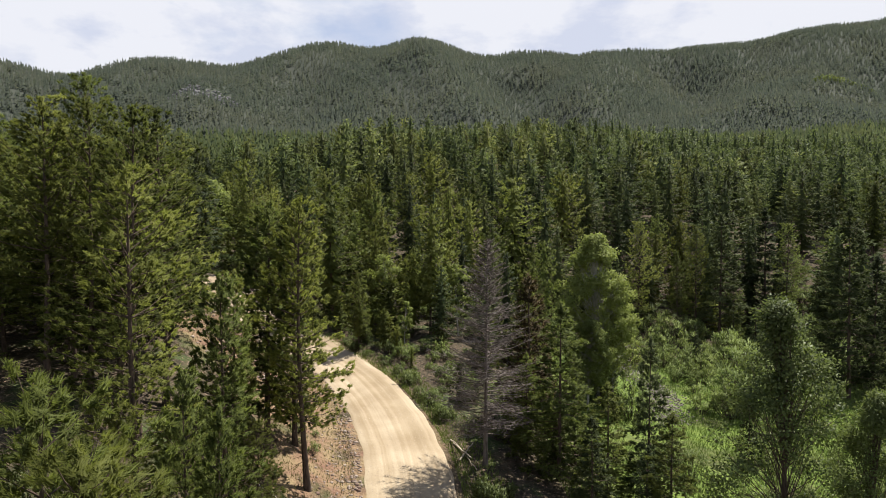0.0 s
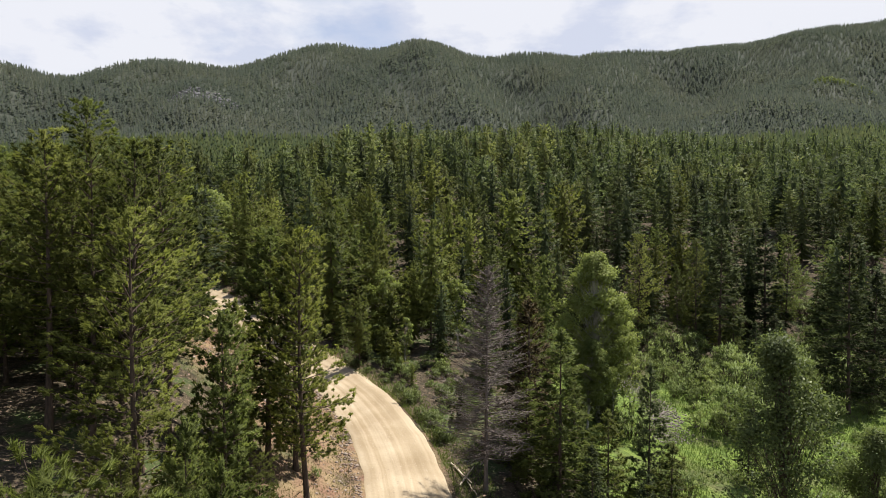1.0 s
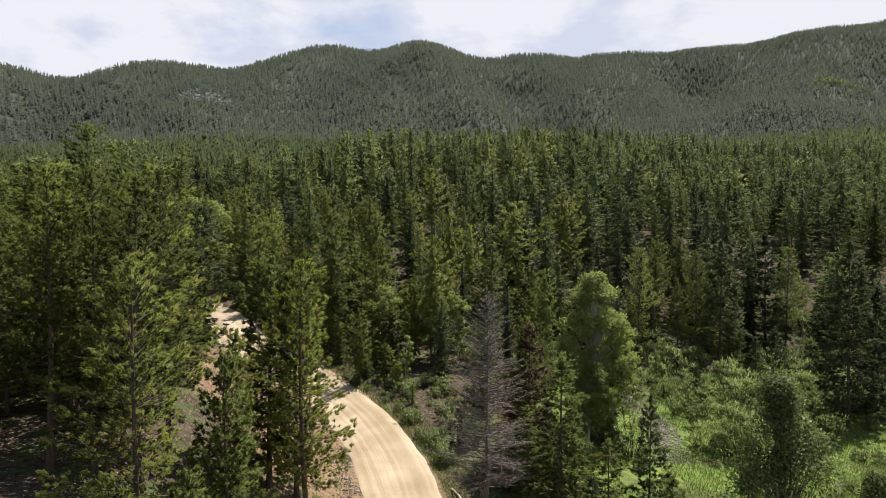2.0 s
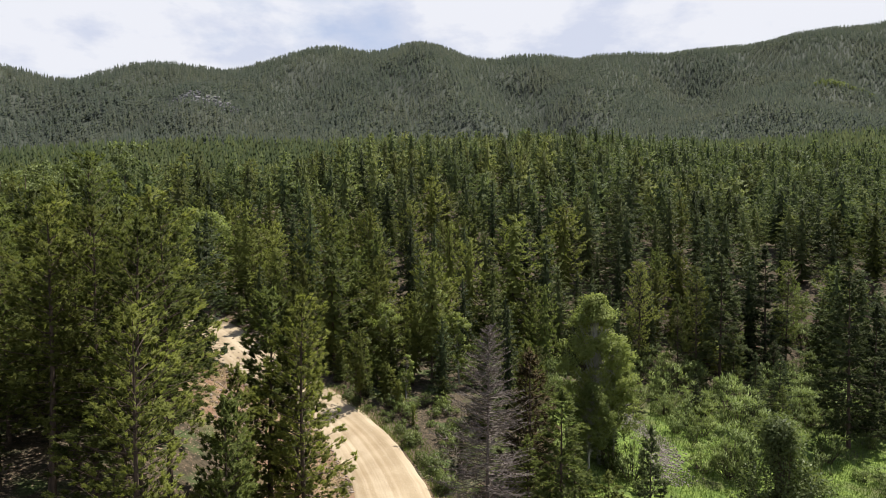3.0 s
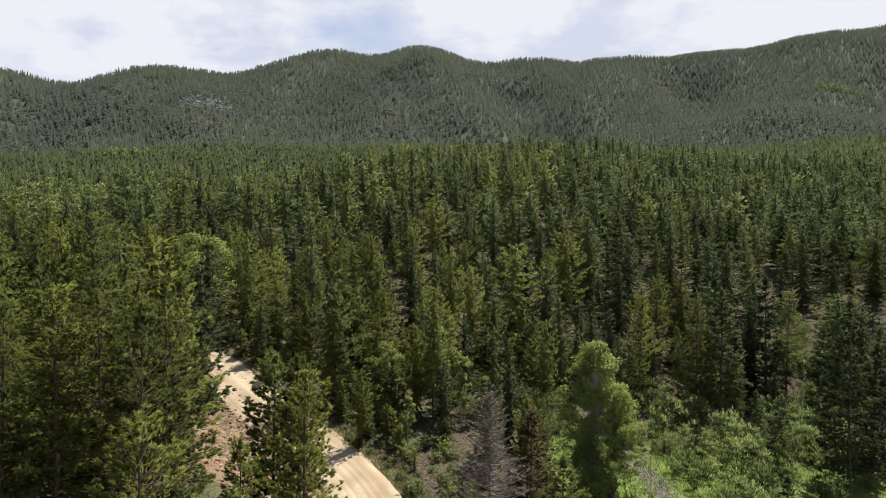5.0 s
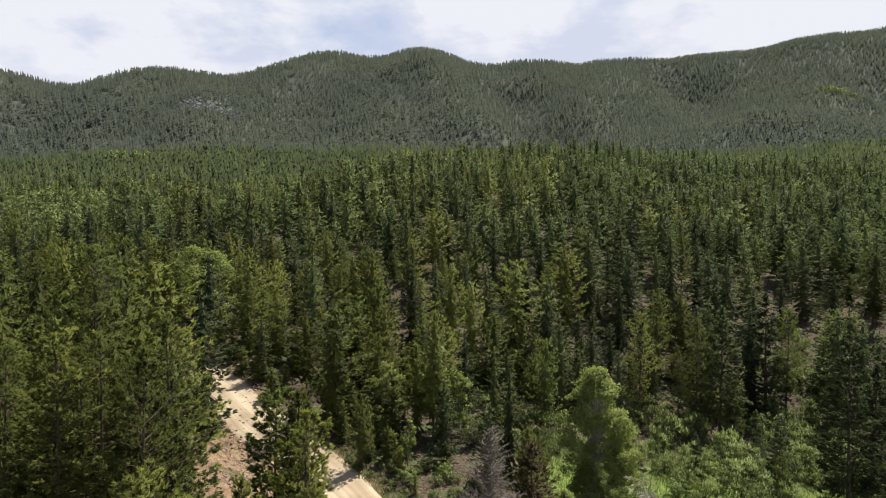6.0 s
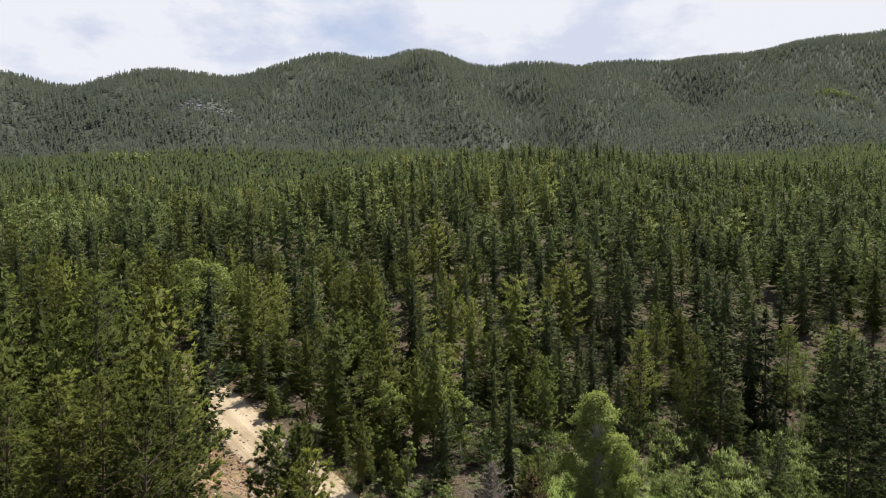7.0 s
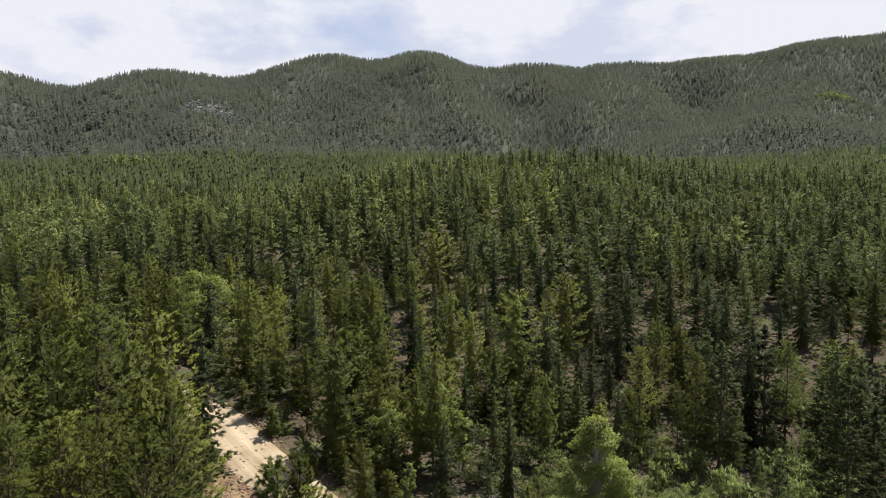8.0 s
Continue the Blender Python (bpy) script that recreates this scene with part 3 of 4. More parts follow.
# ---- ground: one sheet to the horizon ----
def ground_sheet():
    ys = np.concatenate([np.arange(-3000, -60, 300), np.arange(-60, 14, 3), np.arange(14, 100, 0.7), np.arange(100, 260, 2.5), np.arange(260, 1150, 7), np.arange(1150, 4900, 220)])
    us = np.concatenate([np.linspace(-6, -1.15, 22), np.linspace(-1.1, 1.1, 140), np.linspace(1.15, 6, 22)])
    Y, U = np.meshgrid(ys, us, indexing="ij")
    X = U * (np.maximum(Y, 0) * 0.86 + 25) + np.where(Y < 0, U * (-Y) * 0.8, 0)
    Z = land(X, Y)
    v = np.stack([X, Y, Z], -1).reshape(-1, 3)
    n, m = X.shape
    a = (np.arange(n - 1)[:, None] * m + np.arange(m - 1)[None]).ravel()
    f = np.concatenate([np.stack([a, a + 1, a + m + 1], 1), np.stack([a, a + m + 1, a + m], 1)])
    me = tri_mesh("ground", v, f, [SOIL])
    gap = road_gap(X, Y)
    bare = step01(np.interp(Y, [40, 48], [-10.5, -18]), np.interp(Y, [40, 48], [-6, -12]), gap) * (1 - step01(1.8, 3.6, gap)) * step01(12, 26, Y) * (1 - step01(76, 82, Y))
    me.attributes.new("bank", "FLOAT", "POINT").data.foreach_set("value", bare.ravel().astype(np.float32))
    me.polygons.foreach_set("use_smooth", np.ones(len(f), bool))
    return tagged(new("ground", me), "brown forest floor with meadow and wooded hills", "ground", kind="structure")


ground_sheet()


def road_strip():
    ys = np.arange(-20, 84, 0.4)
    xs = road_x(ys)
    way = unit(np.stack([np.gradient(xs, ys), np.ones_like(ys)], 1))
    nrm = np.stack([way[:, 1], -way[:, 0]], 1)
    dist = np.concatenate([[0], np.cumsum(np.hypot(np.diff(xs), np.diff(ys)))])
    across = np.linspace(-1, 1, 15)
    half = 2.75 + 0.05 * np.sin(ys * 0.9) + 0.04 * np.sin(ys * 2.3)
    v, uv = [], []
    for k, y in enumerate(ys):
        for a in across:
            x, yy = xs[k] + nrm[k, 0] * a * half[k], y + nrm[k, 1] * a * half[k]
            rut = 0.03 * math.cos(a * 9.5)
            v.append((x, yy, np.interp(yy, ROAD_Y, ROAD_Z) + 0.05 * (1 - a * a) + rut - 0.09 * abs(a) ** 8))
            uv.append((a * 0.5 + 0.5, dist[k]))
    m = len(across)
    f = []
    for k in range(len(ys) - 1):
        for i in range(m - 1):
            p = k * m + i
            f += [(p, p + 1, p + m + 1), (p, p + m + 1, p + m)]
    me = tri_mesh("road", np.array(v), np.array(f), [ROAD])
    me.polygons.foreach_set("use_smooth", np.ones(len(f), bool))
    lay = me.uv_layers.new(name="UVMap")
    idx = np.array(f).ravel()
    lay.data.foreach_set("uv", np.array(uv, np.float32)[idx].ravel())
    return tagged(new("road", me), "pale tan dirt road with wheel tracks", "road", kind="structure")


road_strip()

# ---- models, built once out of sight of the walk and then stood in place by copying ----
MODELS = {}


def model(key, ob, height, label, category, group=""):
    tagged(ob, label, category, group)
    MODELS[key] = (ob, height)


R = np.random.default_rng
FOREST = "conifers of the forest"
PINE_TEXT = "tall olive-green pine with bare lower trunk on the slope"
SPRUCE_TEXT = "dark green conical spruce standing on the forest floor"
for k in range(3):
    model(f"pine{k}", conifer_thing("pine_tree", R(10 + k), 15, (3.2, 2.9, 3.1)[k], (3.0, 3.8, 2.2)[k], 19, 14, 16, 0.24, 0.052, "pine", PINE, taper=0.44), 15, PINE_TEXT, "pine tree", FOREST)
model("goldpine", conifer_thing("pine_tree", R(14), 15, 2.7, 3.4, 19, 14, 18, 0.24, 0.050, "pine", GOLD, taper=0.42), 15, "yellow-green pine with layered boughs beside the dirt road", "pine tree", FOREST)
for k in range(2):
    model(f"spruce{k}", conifer_thing("spruce_tree", R(20 + k), 11, (2.1, 2.3)[k], (0.6, 1.2)[k], 19, 16, 14, 0.25, 0.052, "spruce", SPRUCE, taper=0.66), 11, SPRUCE_TEXT, "spruce tree", FOREST)
for k in range(2):
    model(f"fir{k}", conifer_thing("fir_tree", R(25 + k), 11, 2.3, (0.5, 0.9)[k], 20, 16, 14, 0.25, 0.052, "spruce", PINE, taper=0.60), 11, "light olive-green fir with boughs to the ground", "fir tree", FOREST)
model("sapling", conifer_thing("young_fir", R(28), 5, 1.5, 0.3, 10, 4, 5, 0.36, 0.12, "spruce", PINE, 5, 0.6), 5, "small green young fir under the forest edge", "fir tree", "young firs under the forest edge")
for k in range(4):
    model(f"midpine{k}", conifer_thing("pine_tree", R(30 + k), 14, (4.1, 3.6, 4.4, 3.9)[k], (2.0, 3.0, 1.4, 3.4)[k], 13, 8, 6, 0.44, 0.150, "pine", PINE, 6, 0.46), 14, PINE_TEXT, "pine tree", FOREST)
for k in range(3):
    model(f"midspruce{k}", conifer_thing("spruce_tree", R(40 + k), 14, (3.7, 4.0, 3.4)[k], (0.8, 1.6, 1.2)[k], 15, 7, 6, 0.44, 0.150, "spruce", SPRUCE, 6, 0.60), 14, SPRUCE_TEXT, "spruce tree", FOREST)
model("young", conifer_thing("young_pine", R(50), 8, 1.9, 1.0, 15, 13, 36, 0.19, 0.018, "pine", PINE, taper=0.40), 8, "bushy young pine with long light-green needles", "pine tree")
model("lowpine", conifer_thing("pine_tree", R(52), 11, 1.9, 0.9, 20, 14, 16, 0.23, 0.050, "pine", PINE, taper=0.46), 11, "slim olive-green pine with boughs down to the ground", "pine tree", FOREST)
model("rusty", conifer_thing("browning_pine", R(51), 11, 1.8, 1.5, 17, 10, 11, 0.27, 0.06, "pine", RUSTY), 11, "dying pine with rusty orange-brown needles", "pine tree")
model("aspen", broadleaf_thing("aspen_tree", R(60), 14, 2.5, 2.0, 230, 26000, 0.16, 0.13, ASPEN, PALE), 14, "tall light-green aspen with a pale trunk in the meadow", "aspen tree")
model("broad", broadleaf_thing("cottonwood_tree", R(61), 11, 3.3, 0.6, 190, 27000, 0.10, 0.060, LEAVES, BARK, True), 11, "leafy cottonwood with silvery green leaves in the meadow", "cottonwood tree")
for k in range(2):
    model(f"midaspen{k}", broadleaf_thing("aspen_tree", R(62 + k), 10, 1.8, 1.4, 44, 1900, 0.30, 0.22, ASPEN, PALE), 10, "slim grey-green aspen at the forest edge", "aspen tree", "aspens of the forest edge")
model("grove", broadleaf_thing("aspen_tree", R(66), 10, 2.9, 1.2, 70, 3400, 0.25, 0.19, ASPEN, PALE), 10, "broad light-green aspen above the dirt road", "aspen tree", "aspens of the forest edge")
for k in range(3):
    model(f"bush{k}", bush_thing("willow_bush", R(70 + k), 2.6, 1.25, 1000, 0.21, 0.065, WILLOW), 2.6, "upright pale-green willow bush in the meadow", "bush", "bushes of the meadow")
model("shrub", bush_thing("roadside_shrub", R(75), 1.0, 0.8, 600, 0.13, 0.055, LEAVES), 1, "low grey-green shrub beside the dirt road", "bush", "shrubs beside the road")
snag = dead_tree(R(80), 11.3 - ground_at(2.55, 37.6))
snag.matrix_basis = pose(2.55, 37.6, ground_at(2.55, 37.6))
tagged(snag, "grey dead conifer with bare twigs beside the road", "dead tree")
placed.append((2.55, 37.6))


def put(key, x, y, top=None, size=1.0, turn=0.0, wide=1.0):
    ob, height = MODELS[key]
    return stand(ob, x, y, top, size, turn, wide, height)


# trees that stand out, stand by stand: model, place, height of the tip, turn, breadth
SLOPE_PINES = [
    ("pine0", -23.6, 42.5, 22.0, 40, 1.0), ("pine1", -18.9, 29.9, 18.1, 10, 1.15), ("pine0", -17.2, 30.6, 18.0, 230, 1.0), ("pine2", -14.5, 29.7, 17.6, 200, 1.1),
    ("pine1", -15.0, 34.0, 18.2, 75, 1.0), ("pine2", -11.4, 23.3, 14.2, 120, 1.05), ("pine1", -24.5, 33.5, 17.2, 260, 1.0), ("pine0", -26.5, 43.0, 17.5, 150, 1.0),
    ("pine1", -21.5, 36.0, 15.5, 30, 1.0), ("pine2", -21.5, 27.5, 13.5, 50, 1.0), ("pine0", -27.0, 29.5, 16.0, 80, 1.0), ("pine2", -28.5, 37.5, 18.0, 10, 1.0), ("pine0", -18.3, 36.5, 14.0, 290, 0.9),
]
SLOPE_YOUNG = [
    ("lowpine", -9.1, 26.2, 10.0, 20, 0.95), ("lowpine", -8.2, 20.0, 7.4, 0, 0.8), ("lowpine", -6.5, 18.0, 6.8, 140, 0.7), ("young", -7.1, 11.0, 9.2, 70, 1.0), ("young", -5.9, 10.4, 8.4, 200, 0.95), ("young", -7.6, 13.0, 7.6, 20, 0.9),
    ("young", -11.4, 22.0, 5.9, 90, 0.8), ("young", -9.9, 22.6, 5.0, 30, 1.1), ("young", -8.3, 28.0, 3.4, 300, 1.2),
]
ROADSIDE_TREES = [
    ("goldpine", -7.3, 33.6, 13.5, 300, 1.0), ("lowpine", -10.5, 37.4, 13.4, 200, 1.15), ("lowpine", -9.0, 38.0, 13.4, 75, 0.95), ("lowpine", -11.4, 34.2, 9.6, 130, 1.0), ("lowpine", -10.2, 30.6, 5.4, 10, 1.0),
    ("fir0", 6.9, 37.2, 7.5, 0, 1.15), ("fir1", 5.2, 38.8, 4.2, 100, 1.1), ("rusty", 5.9, 42.4, 8.8, 0, 1.35), ("lowpine", 5.9, 45.2, 8.8, 60, 0.95), ("pine0", 6.9, 47.7, 8.0, 190, 0.9),
    ("fir1", 9.3, 35.6, 3.2, 140, 1.2), ("spruce1", 11.7, 35.7, 5.8, 30, 0.75), ("fir0", 11.6, 31.5, 2.6, 250, 1.2), ("fir1", 8.4, 39.6, 4.0, 40, 1.0), ("spruce0", 7.9, 33.0, 2.0, 10, 1.2), ("spruce1", 10.6, 32.6, 0.6, 80, 1.1),
]
MEADOW_TREES = [
    ("aspen", 13.1, 52.9, 11.4, 0, 1.12), ("broad", 14.8, 26.6, 8.9, 30, 1.1), ("aspen", 14.8, 54.9, 7.4, 90, 1.2), ("aspen", 11.6, 50.4, 4.6, 180, 1.3), ("broad", 17.2, 25.4, 5.4, 200, 1.0),
    ("spruce1", 40.8, 63.1, 14.2, 190, 0.85), ("spruce0", 34.4, 69.1, 3.2, 40, 1.1), ("spruce1", 35.3, 66.1, 3.6, 40, 1.0), ("spruce0", 26.5, 66.0, 1.8, 90, 1.1), ("spruce1", 42.0, 80.1, 2.6, 90, 1.2),
    ("spruce0", 27.5, 50.0, 1.2, 20, 1.1), ("fir1", 33.0, 61.0, 1.6, 60, 1.0), ("spruce1", 22.0, 45.0, 0.6, 90, 1.0), ("spruce0", 45.5, 66.5, 9.0, 210, 1.1),
]
EDGE_TREES = [
    ("spruce0", 43.4, 84.8, 14.6, 80, 1.1), ("pine0", 46.3, 85.2, 12.4, 80, 0.9), ("spruce1", 34.2, 78.0, 13.7, 0, 1.0), ("pine1", 31.6, 78.6, 12.0, 130, 0.85), ("pine2", 35.8, 77.5, 5.2, 40, 0.9),
    ("midpine1", 34.8, 92.9, 13.6, 40, 1.0), ("midspruce1", 41.2, 92.8, 19.4, 90, 1.15), ("pine1", 28.1, 75.5, 9.0, 70, 0.7), ("pine0", 24.4, 79.1, 12.6, 110, 0.9), ("midspruce0", 21.6, 78.0, 8.0, 20, 1.0),
    ("midpine2", 11.7, 73.3, 10.3, 60, 0.85), ("midpine0", 9.4, 88.4, 18.7, 0, 1.25), ("midspruce0", 14.6, 80.0, 12.0, 250, 1.0), ("midpine3", 18.4, 97.4, 20.4, 200, 1.1), ("midspruce2", 25.9, 112.2, 22.0, 10, 1.1),
    ("midpine1", 5.4, 115.0, 22.2, 300, 1.0), ("midspruce2", 50.0, 80.0, 12.5, 140, 1.2),
]
FAR_EDGE = [
    ("midpine2", -15.7, 106.0, 18.4, 0, 1.1), ("midpine0", -13.0, 104.4, 20.0, 70, 1.0), ("midpine3", -25.2, 86.5, 16.8, 160, 1.2), ("midpine2", -47.2, 91.7, 22.2, 60, 1.15), ("midpine1", -53.5, 81.8, 20.1, 10, 1.1),
    ("midaspen0", -5.8, 65.8, 9.4, 0, 1.1), ("midaspen1", -1.1, 69.3, 10.2, 40, 1.1), ("midpine1", -7.9, 58.9, 7.6, 140, 0.9), ("midaspen1", -3.6, 59.3, 5.0, 140, 1.1), ("midpine0", -3.2, 67.0, 9.0, 90, 0.85), ("midaspen0", 1.6, 66.0, 8.4, 10, 1.1),
    ("grove", -40.8, 101.7, 20.2, 70, 1.25), ("grove", -36.8, 100.5, 19.6, 170, 1.15), ("grove", -44.0, 103.0, 19.2, 250, 1.1), ("grove", -39.0, 98.0, 17.4, 20, 1.2),
]
for stand_of_trees in (SLOPE_PINES, SLOPE_YOUNG, ROADSIDE_TREES, MEADOW_TREES, EDGE_TREES, FAR_EDGE):
    for key, x, y, tip, turn, wide in stand_of_trees:
        put(key, x, y, tip, 1.0, turn, wide)


shade = 0
while shade < 30:
    x, y = rng.uniform(-34, -15), rng.uniform(29, 52)
    if x < -0.40 * y - 1.0 and all((x - a) ** 2 + (y - b) ** 2 > 5.0 for a, b in placed):
        put(("pine%d" if y < 36.5 else "midpine%d") % rng.integers(0, 3), x, y, None, rng.uniform(0.7, 1.0), rng.uniform(0, 360), 1.0)
        shade += 1


def clear_of_all(x, y):
    if y < 90 and -4.4 < road_gap(x, y) < (4.3 if y < 62 else 6.3 if y < 74 else 2.9):
        return False
    if 38 < y < 71 and abs(x + 0.33 * y) < 3.4:
        return False
    if 40 < y < 63 and 0 < road_gap(x, y) < 8.5:
        return False
    if y < 55 and -15 < x < 12 or y < 33:
        return False
    if 62 < y < 104 and abs(x - 0.55 * y) < 4.5:
        return False
    if 8 < x < 52 and y < 82 - 0.2 * abs(x - 32):
        return False
    return True


# ---- the forest: the nearest trees stand singly, the rest of the woods is one body ----
spots, cells = [], {}
for k in range(90000):
    y = 34 + 361 * rng.random() ** 0.60
    x = rng.uniform(-0.76 * y - 14, 0.76 * y + 14)
    size = 0.52 + 0.56 * rng.random()
    room = 1.9 + 3.9 * size + 0.6 * math.sin(x * 0.16 + 1.7 * math.sin(y * 0.09))
    if not clear_of_all(x, y) or any((x - a) ** 2 + (y - b) ** 2 < 4.5 for a, b in placed):
        continue
    i, j = int(x // 7), int(y // 7)
    if all((x - a) ** 2 + (y - b) ** 2 > (0.5 * (room + c)) ** 2 for di in (-1, 0, 1) for dj in (-1, 0, 1) for a, b, c in cells.get((i + di, j + dj), ())):
        cells.setdefault((i, j), []).append((x, y, room))
        spots.append((x, y, size))
spots.sort(key=lambda p: p[1] + 0.15 * abs(p[0]))
single = 260
UNDER = []
for x, y, size in spots[:single]:
    key = rng.choice(["midpine0", "midpine1", "midpine2", "midpine3", "midspruce0", "midspruce1", "midspruce2"], p=[0.07, 0.07, 0.06, 0.05, 0.25, 0.25, 0.25] if x > 16 else [0.16, 0.16, 0.15, 0.13, 0.14, 0.13, 0.13])
    ob = put(key, x, y, None, size, rng.uniform(0, 360), rng.uniform(0.85, 1.15))


# young growth under the forest's edge
for k in range(700):
    y = rng.uniform(54, 92)
    x = rng.uniform(-0.75 * y, 0.75 * y)
    if not clear_of_all(x, y) or any((x - a) ** 2 + (y - b) ** 2 < 1.2 for a, b in placed):
        continue
    if sum(1 for _ in UNDER) >= 185:
        break
    UNDER.append(put(rng.choice(["sapling", "sapling", "sapling", "sapling", "sapling", "bush2", "bush0"]), x, y, None, 1.0, rng.uniform(0, 360), 1.0))
    big = UNDER[-1].name.startswith("willow")
    f = rng.uniform(0.6, 1.1) if big else rng.uniform(0.5, 1.2)
    UNDER[-1].scale = (f * 1.25, f * 1.25, f)


def variant(r, h, radius, low, whorls, tufts, needles, length, width, style, tiers, per):
    taper = 0.46 if style == "pine" else 0.62
    line, crown, _ = conifer(r, h, radius, low, whorls, tufts, needles, length, width, style, 1, taper, per)
    crown = with_core(crown, core(r, line, h, radius * 0.42, low, tiers, 6, taper))
    stem = tubes([line[0]], [line[-1]], 0.16, 0.02, 4)
    v, f = joined(crown[:2], stem)
    return v, f, np.r_[np.zeros(len(crown[1])), np.ones(len(stem[1]))], np.concatenate([crown[2], rounded(stem[0], 0, line)])


def leafy(r, h, radius, low, lobes, count, length, width):
    line, crown, _ = broadleaf(r, h, radius, low, lobes, count, length, width)
    stem = tubes([line[0]], [line[-1]], 0.12, 0.03, 4)
    v, f = joined(crown[:2], stem)
    return v, f, np.r_[np.zeros(len(crown[1])), np.ones(len(stem[1]))], np.concatenate([crown[2], rounded(stem[0], 0, line)])


def woods(name, kinds, x, y, size, tone, mats, label, r, lean=0.03):
    """Many trees in one mesh."""
    z = land(x, y)
    vs, fs, ms, ts, ns, at = [], [], [], [], [], 0
    pick = r.integers(0, len(kinds), len(x))
    for k, (v, f, mi, nv) in enumerate(kinds):
        sel = np.flatnonzero(pick == k)
        if not len(sel):
            continue
        a = r.random(len(sel)) * 6.283
        c, s = np.cos(a)[:, None], np.sin(a)[:, None]
        w = size[sel][:, None] * r.uniform(0.95, 1.40, (len(sel), 1))
        tall = v[None, :, 2] * size[sel][:, None]
        tilt = r.normal(size=(2, len(sel), 1)) * lean
        X = x[sel][:, None] + (v[None, :, 0] * c - v[None, :, 1] * s) * w + tall * tilt[0]
        Y = y[sel][:, None] + (v[None, :, 0] * s + v[None, :, 1] * c) * w + tall * tilt[1]
        Z = z[sel][:, None] + tall
        vs.append(np.stack([X, Y, Z], -1).reshape(-1, 3))
        ns.append(np.stack([nv[None, :, 0] * c - nv[None, :, 1] * s, nv[None, :, 0] * s + nv[None, :, 1] * c, nv[None, :, 2] + 0 * c], -1).reshape(-1, 3))
        fs.append((f[None] + (at + np.arange(len(sel)) * len(v))[:, None, None]).reshape(-1, 3))
        ms.append(np.tile(mi, len(sel)))
        ts.append(np.repeat(tone[sel], len(v)))
        at += len(sel) * len(v)
    me = tri_mesh(name, np.concatenate(vs), np.concatenate(fs), mats, np.concatenate(ms), np.concatenate(ts), np.concatenate(ns))
    return tagged(new(name, me), label, "forest", kind="stuff")


far = np.array(spots[single:])
patch = (np.hypot((far[:, 0] + 98) / 1.2, (far[:, 1] - 152)) < 20 + 5 * np.sin(far[:, 0])) | (np.hypot((far[:, 0] + 62) / 1.4, far[:, 1] - 185) < 9) | (np.hypot((far[:, 0] - 215) / 1.5, far[:, 1] - 352) < 14)
belt = np.digitize(far[:, 1], [140, 235])
KINDS = [variant(R(100 + k), 14, (4.1, 3.6, 4.3)[k % 3], (2.0, 1.2, 2.8)[k % 3], 12, 5, 6, 0.60, 0.22, ("pine", "spruce")[k % 2], 11, 4) for k in range(6)]
KINDS_LOW = [variant(R(120 + k), 14, (3.9, 4.3, 3.5)[k % 3], 1.8, 10, 5, 4, 0.72, 0.29, ("pine", "spruce")[k % 2], 7, 4) for k in range(6)]
KINDS_FAR = [variant(R(130 + k), 14, (3.7, 4.1, 3.3)[k % 3], 2.0, 8, 3, 2, 0.98, 0.48, ("pine", "spruce")[k % 2], 5, 3) for k in range(5)]
size = far[:, 2] * rng.uniform(0.86, 1.10, len(far))
tone = np.clip(0.42 + 0.36 * rng.normal(size=len(far)) + 0.35 * swell(far[:, 0], far[:, 1], 34, 6.0) - 0.5 * step01(30, 100, far[:, 0]), 0, 1)
for at, kinds, name in ((0, KINDS, "forest"), (1, KINDS_LOW, "upper_forest"), (2, KINDS_FAR, "knoll_forest")):
    s = (belt == at) & ~patch
    woods(name, kinds, far[s, 0], far[s, 1], size[s], tone[s], [WOODS, BARK], "dense green conifer forest rising from the valley", rng)
ASPENS = [leafy(R(140 + k), 12, 3.3, 1.0, 40, 800, 0.42, 0.36) for k in range(3)]
woods("aspen_grove", ASPENS, far[patch, 0], far[patch, 1], size[patch] * 1.1, tone[patch], [WOODLEAF, BARK], "light-green aspen grove among the conifers", rng)


def hill_tree(r, h, radius):
    """A small far conifer: ragged skirts round a stem."""
    P = []
    for k in range(3):
        z = h * (0.98 - 0.30 * k)
        for j in range(3):
            a = k * 0.9 + j * 2.094 + r.uniform(-0.3, 0.3)
            q = radius * (0.38 + 0.30 * k) * r.uniform(0.75, 1.2)
            w = q * 1.05
            d, s = np.array([math.cos(a), math.sin(a)]), np.array([-math.sin(a), math.cos(a)])
            e = d * q
            P += [(0, 0, z + h * 0.02), (*(e - s * w), z - h * r.uniform(0.26, 0.36)), (*(e + s * w), z - h * r.uniform(0.26, 0.36))]
    P = np.array(P)
    mid = P.reshape(-1, 3, 3).mean(1).repeat(3, axis=0) * [1, 1, 0] + P * [1, 1, 0] * 0.5
    return P, np.arange(len(P)).reshape(-1, 3), np.zeros(len(P) // 3), unit(unit(mid) * 0.40 + np.array([0, 0, 1.0]) * (0.65 + 0.5 * P[:, 2:] / h))


def scatter(y0, y1, step, wide):
    pts = []
    for y in np.arange(y0, y1, step):
        x = np.arange(-wide * y - 15, wide * y + 15, step)
        pts.append(np.stack([x + rng.uniform(-0.5, 0.5, len(x)) * step, np.full(len(x), y) + rng.uniform(-0.5, 0.5, len(x)) * step], 1))
    return np.concatenate(pts)


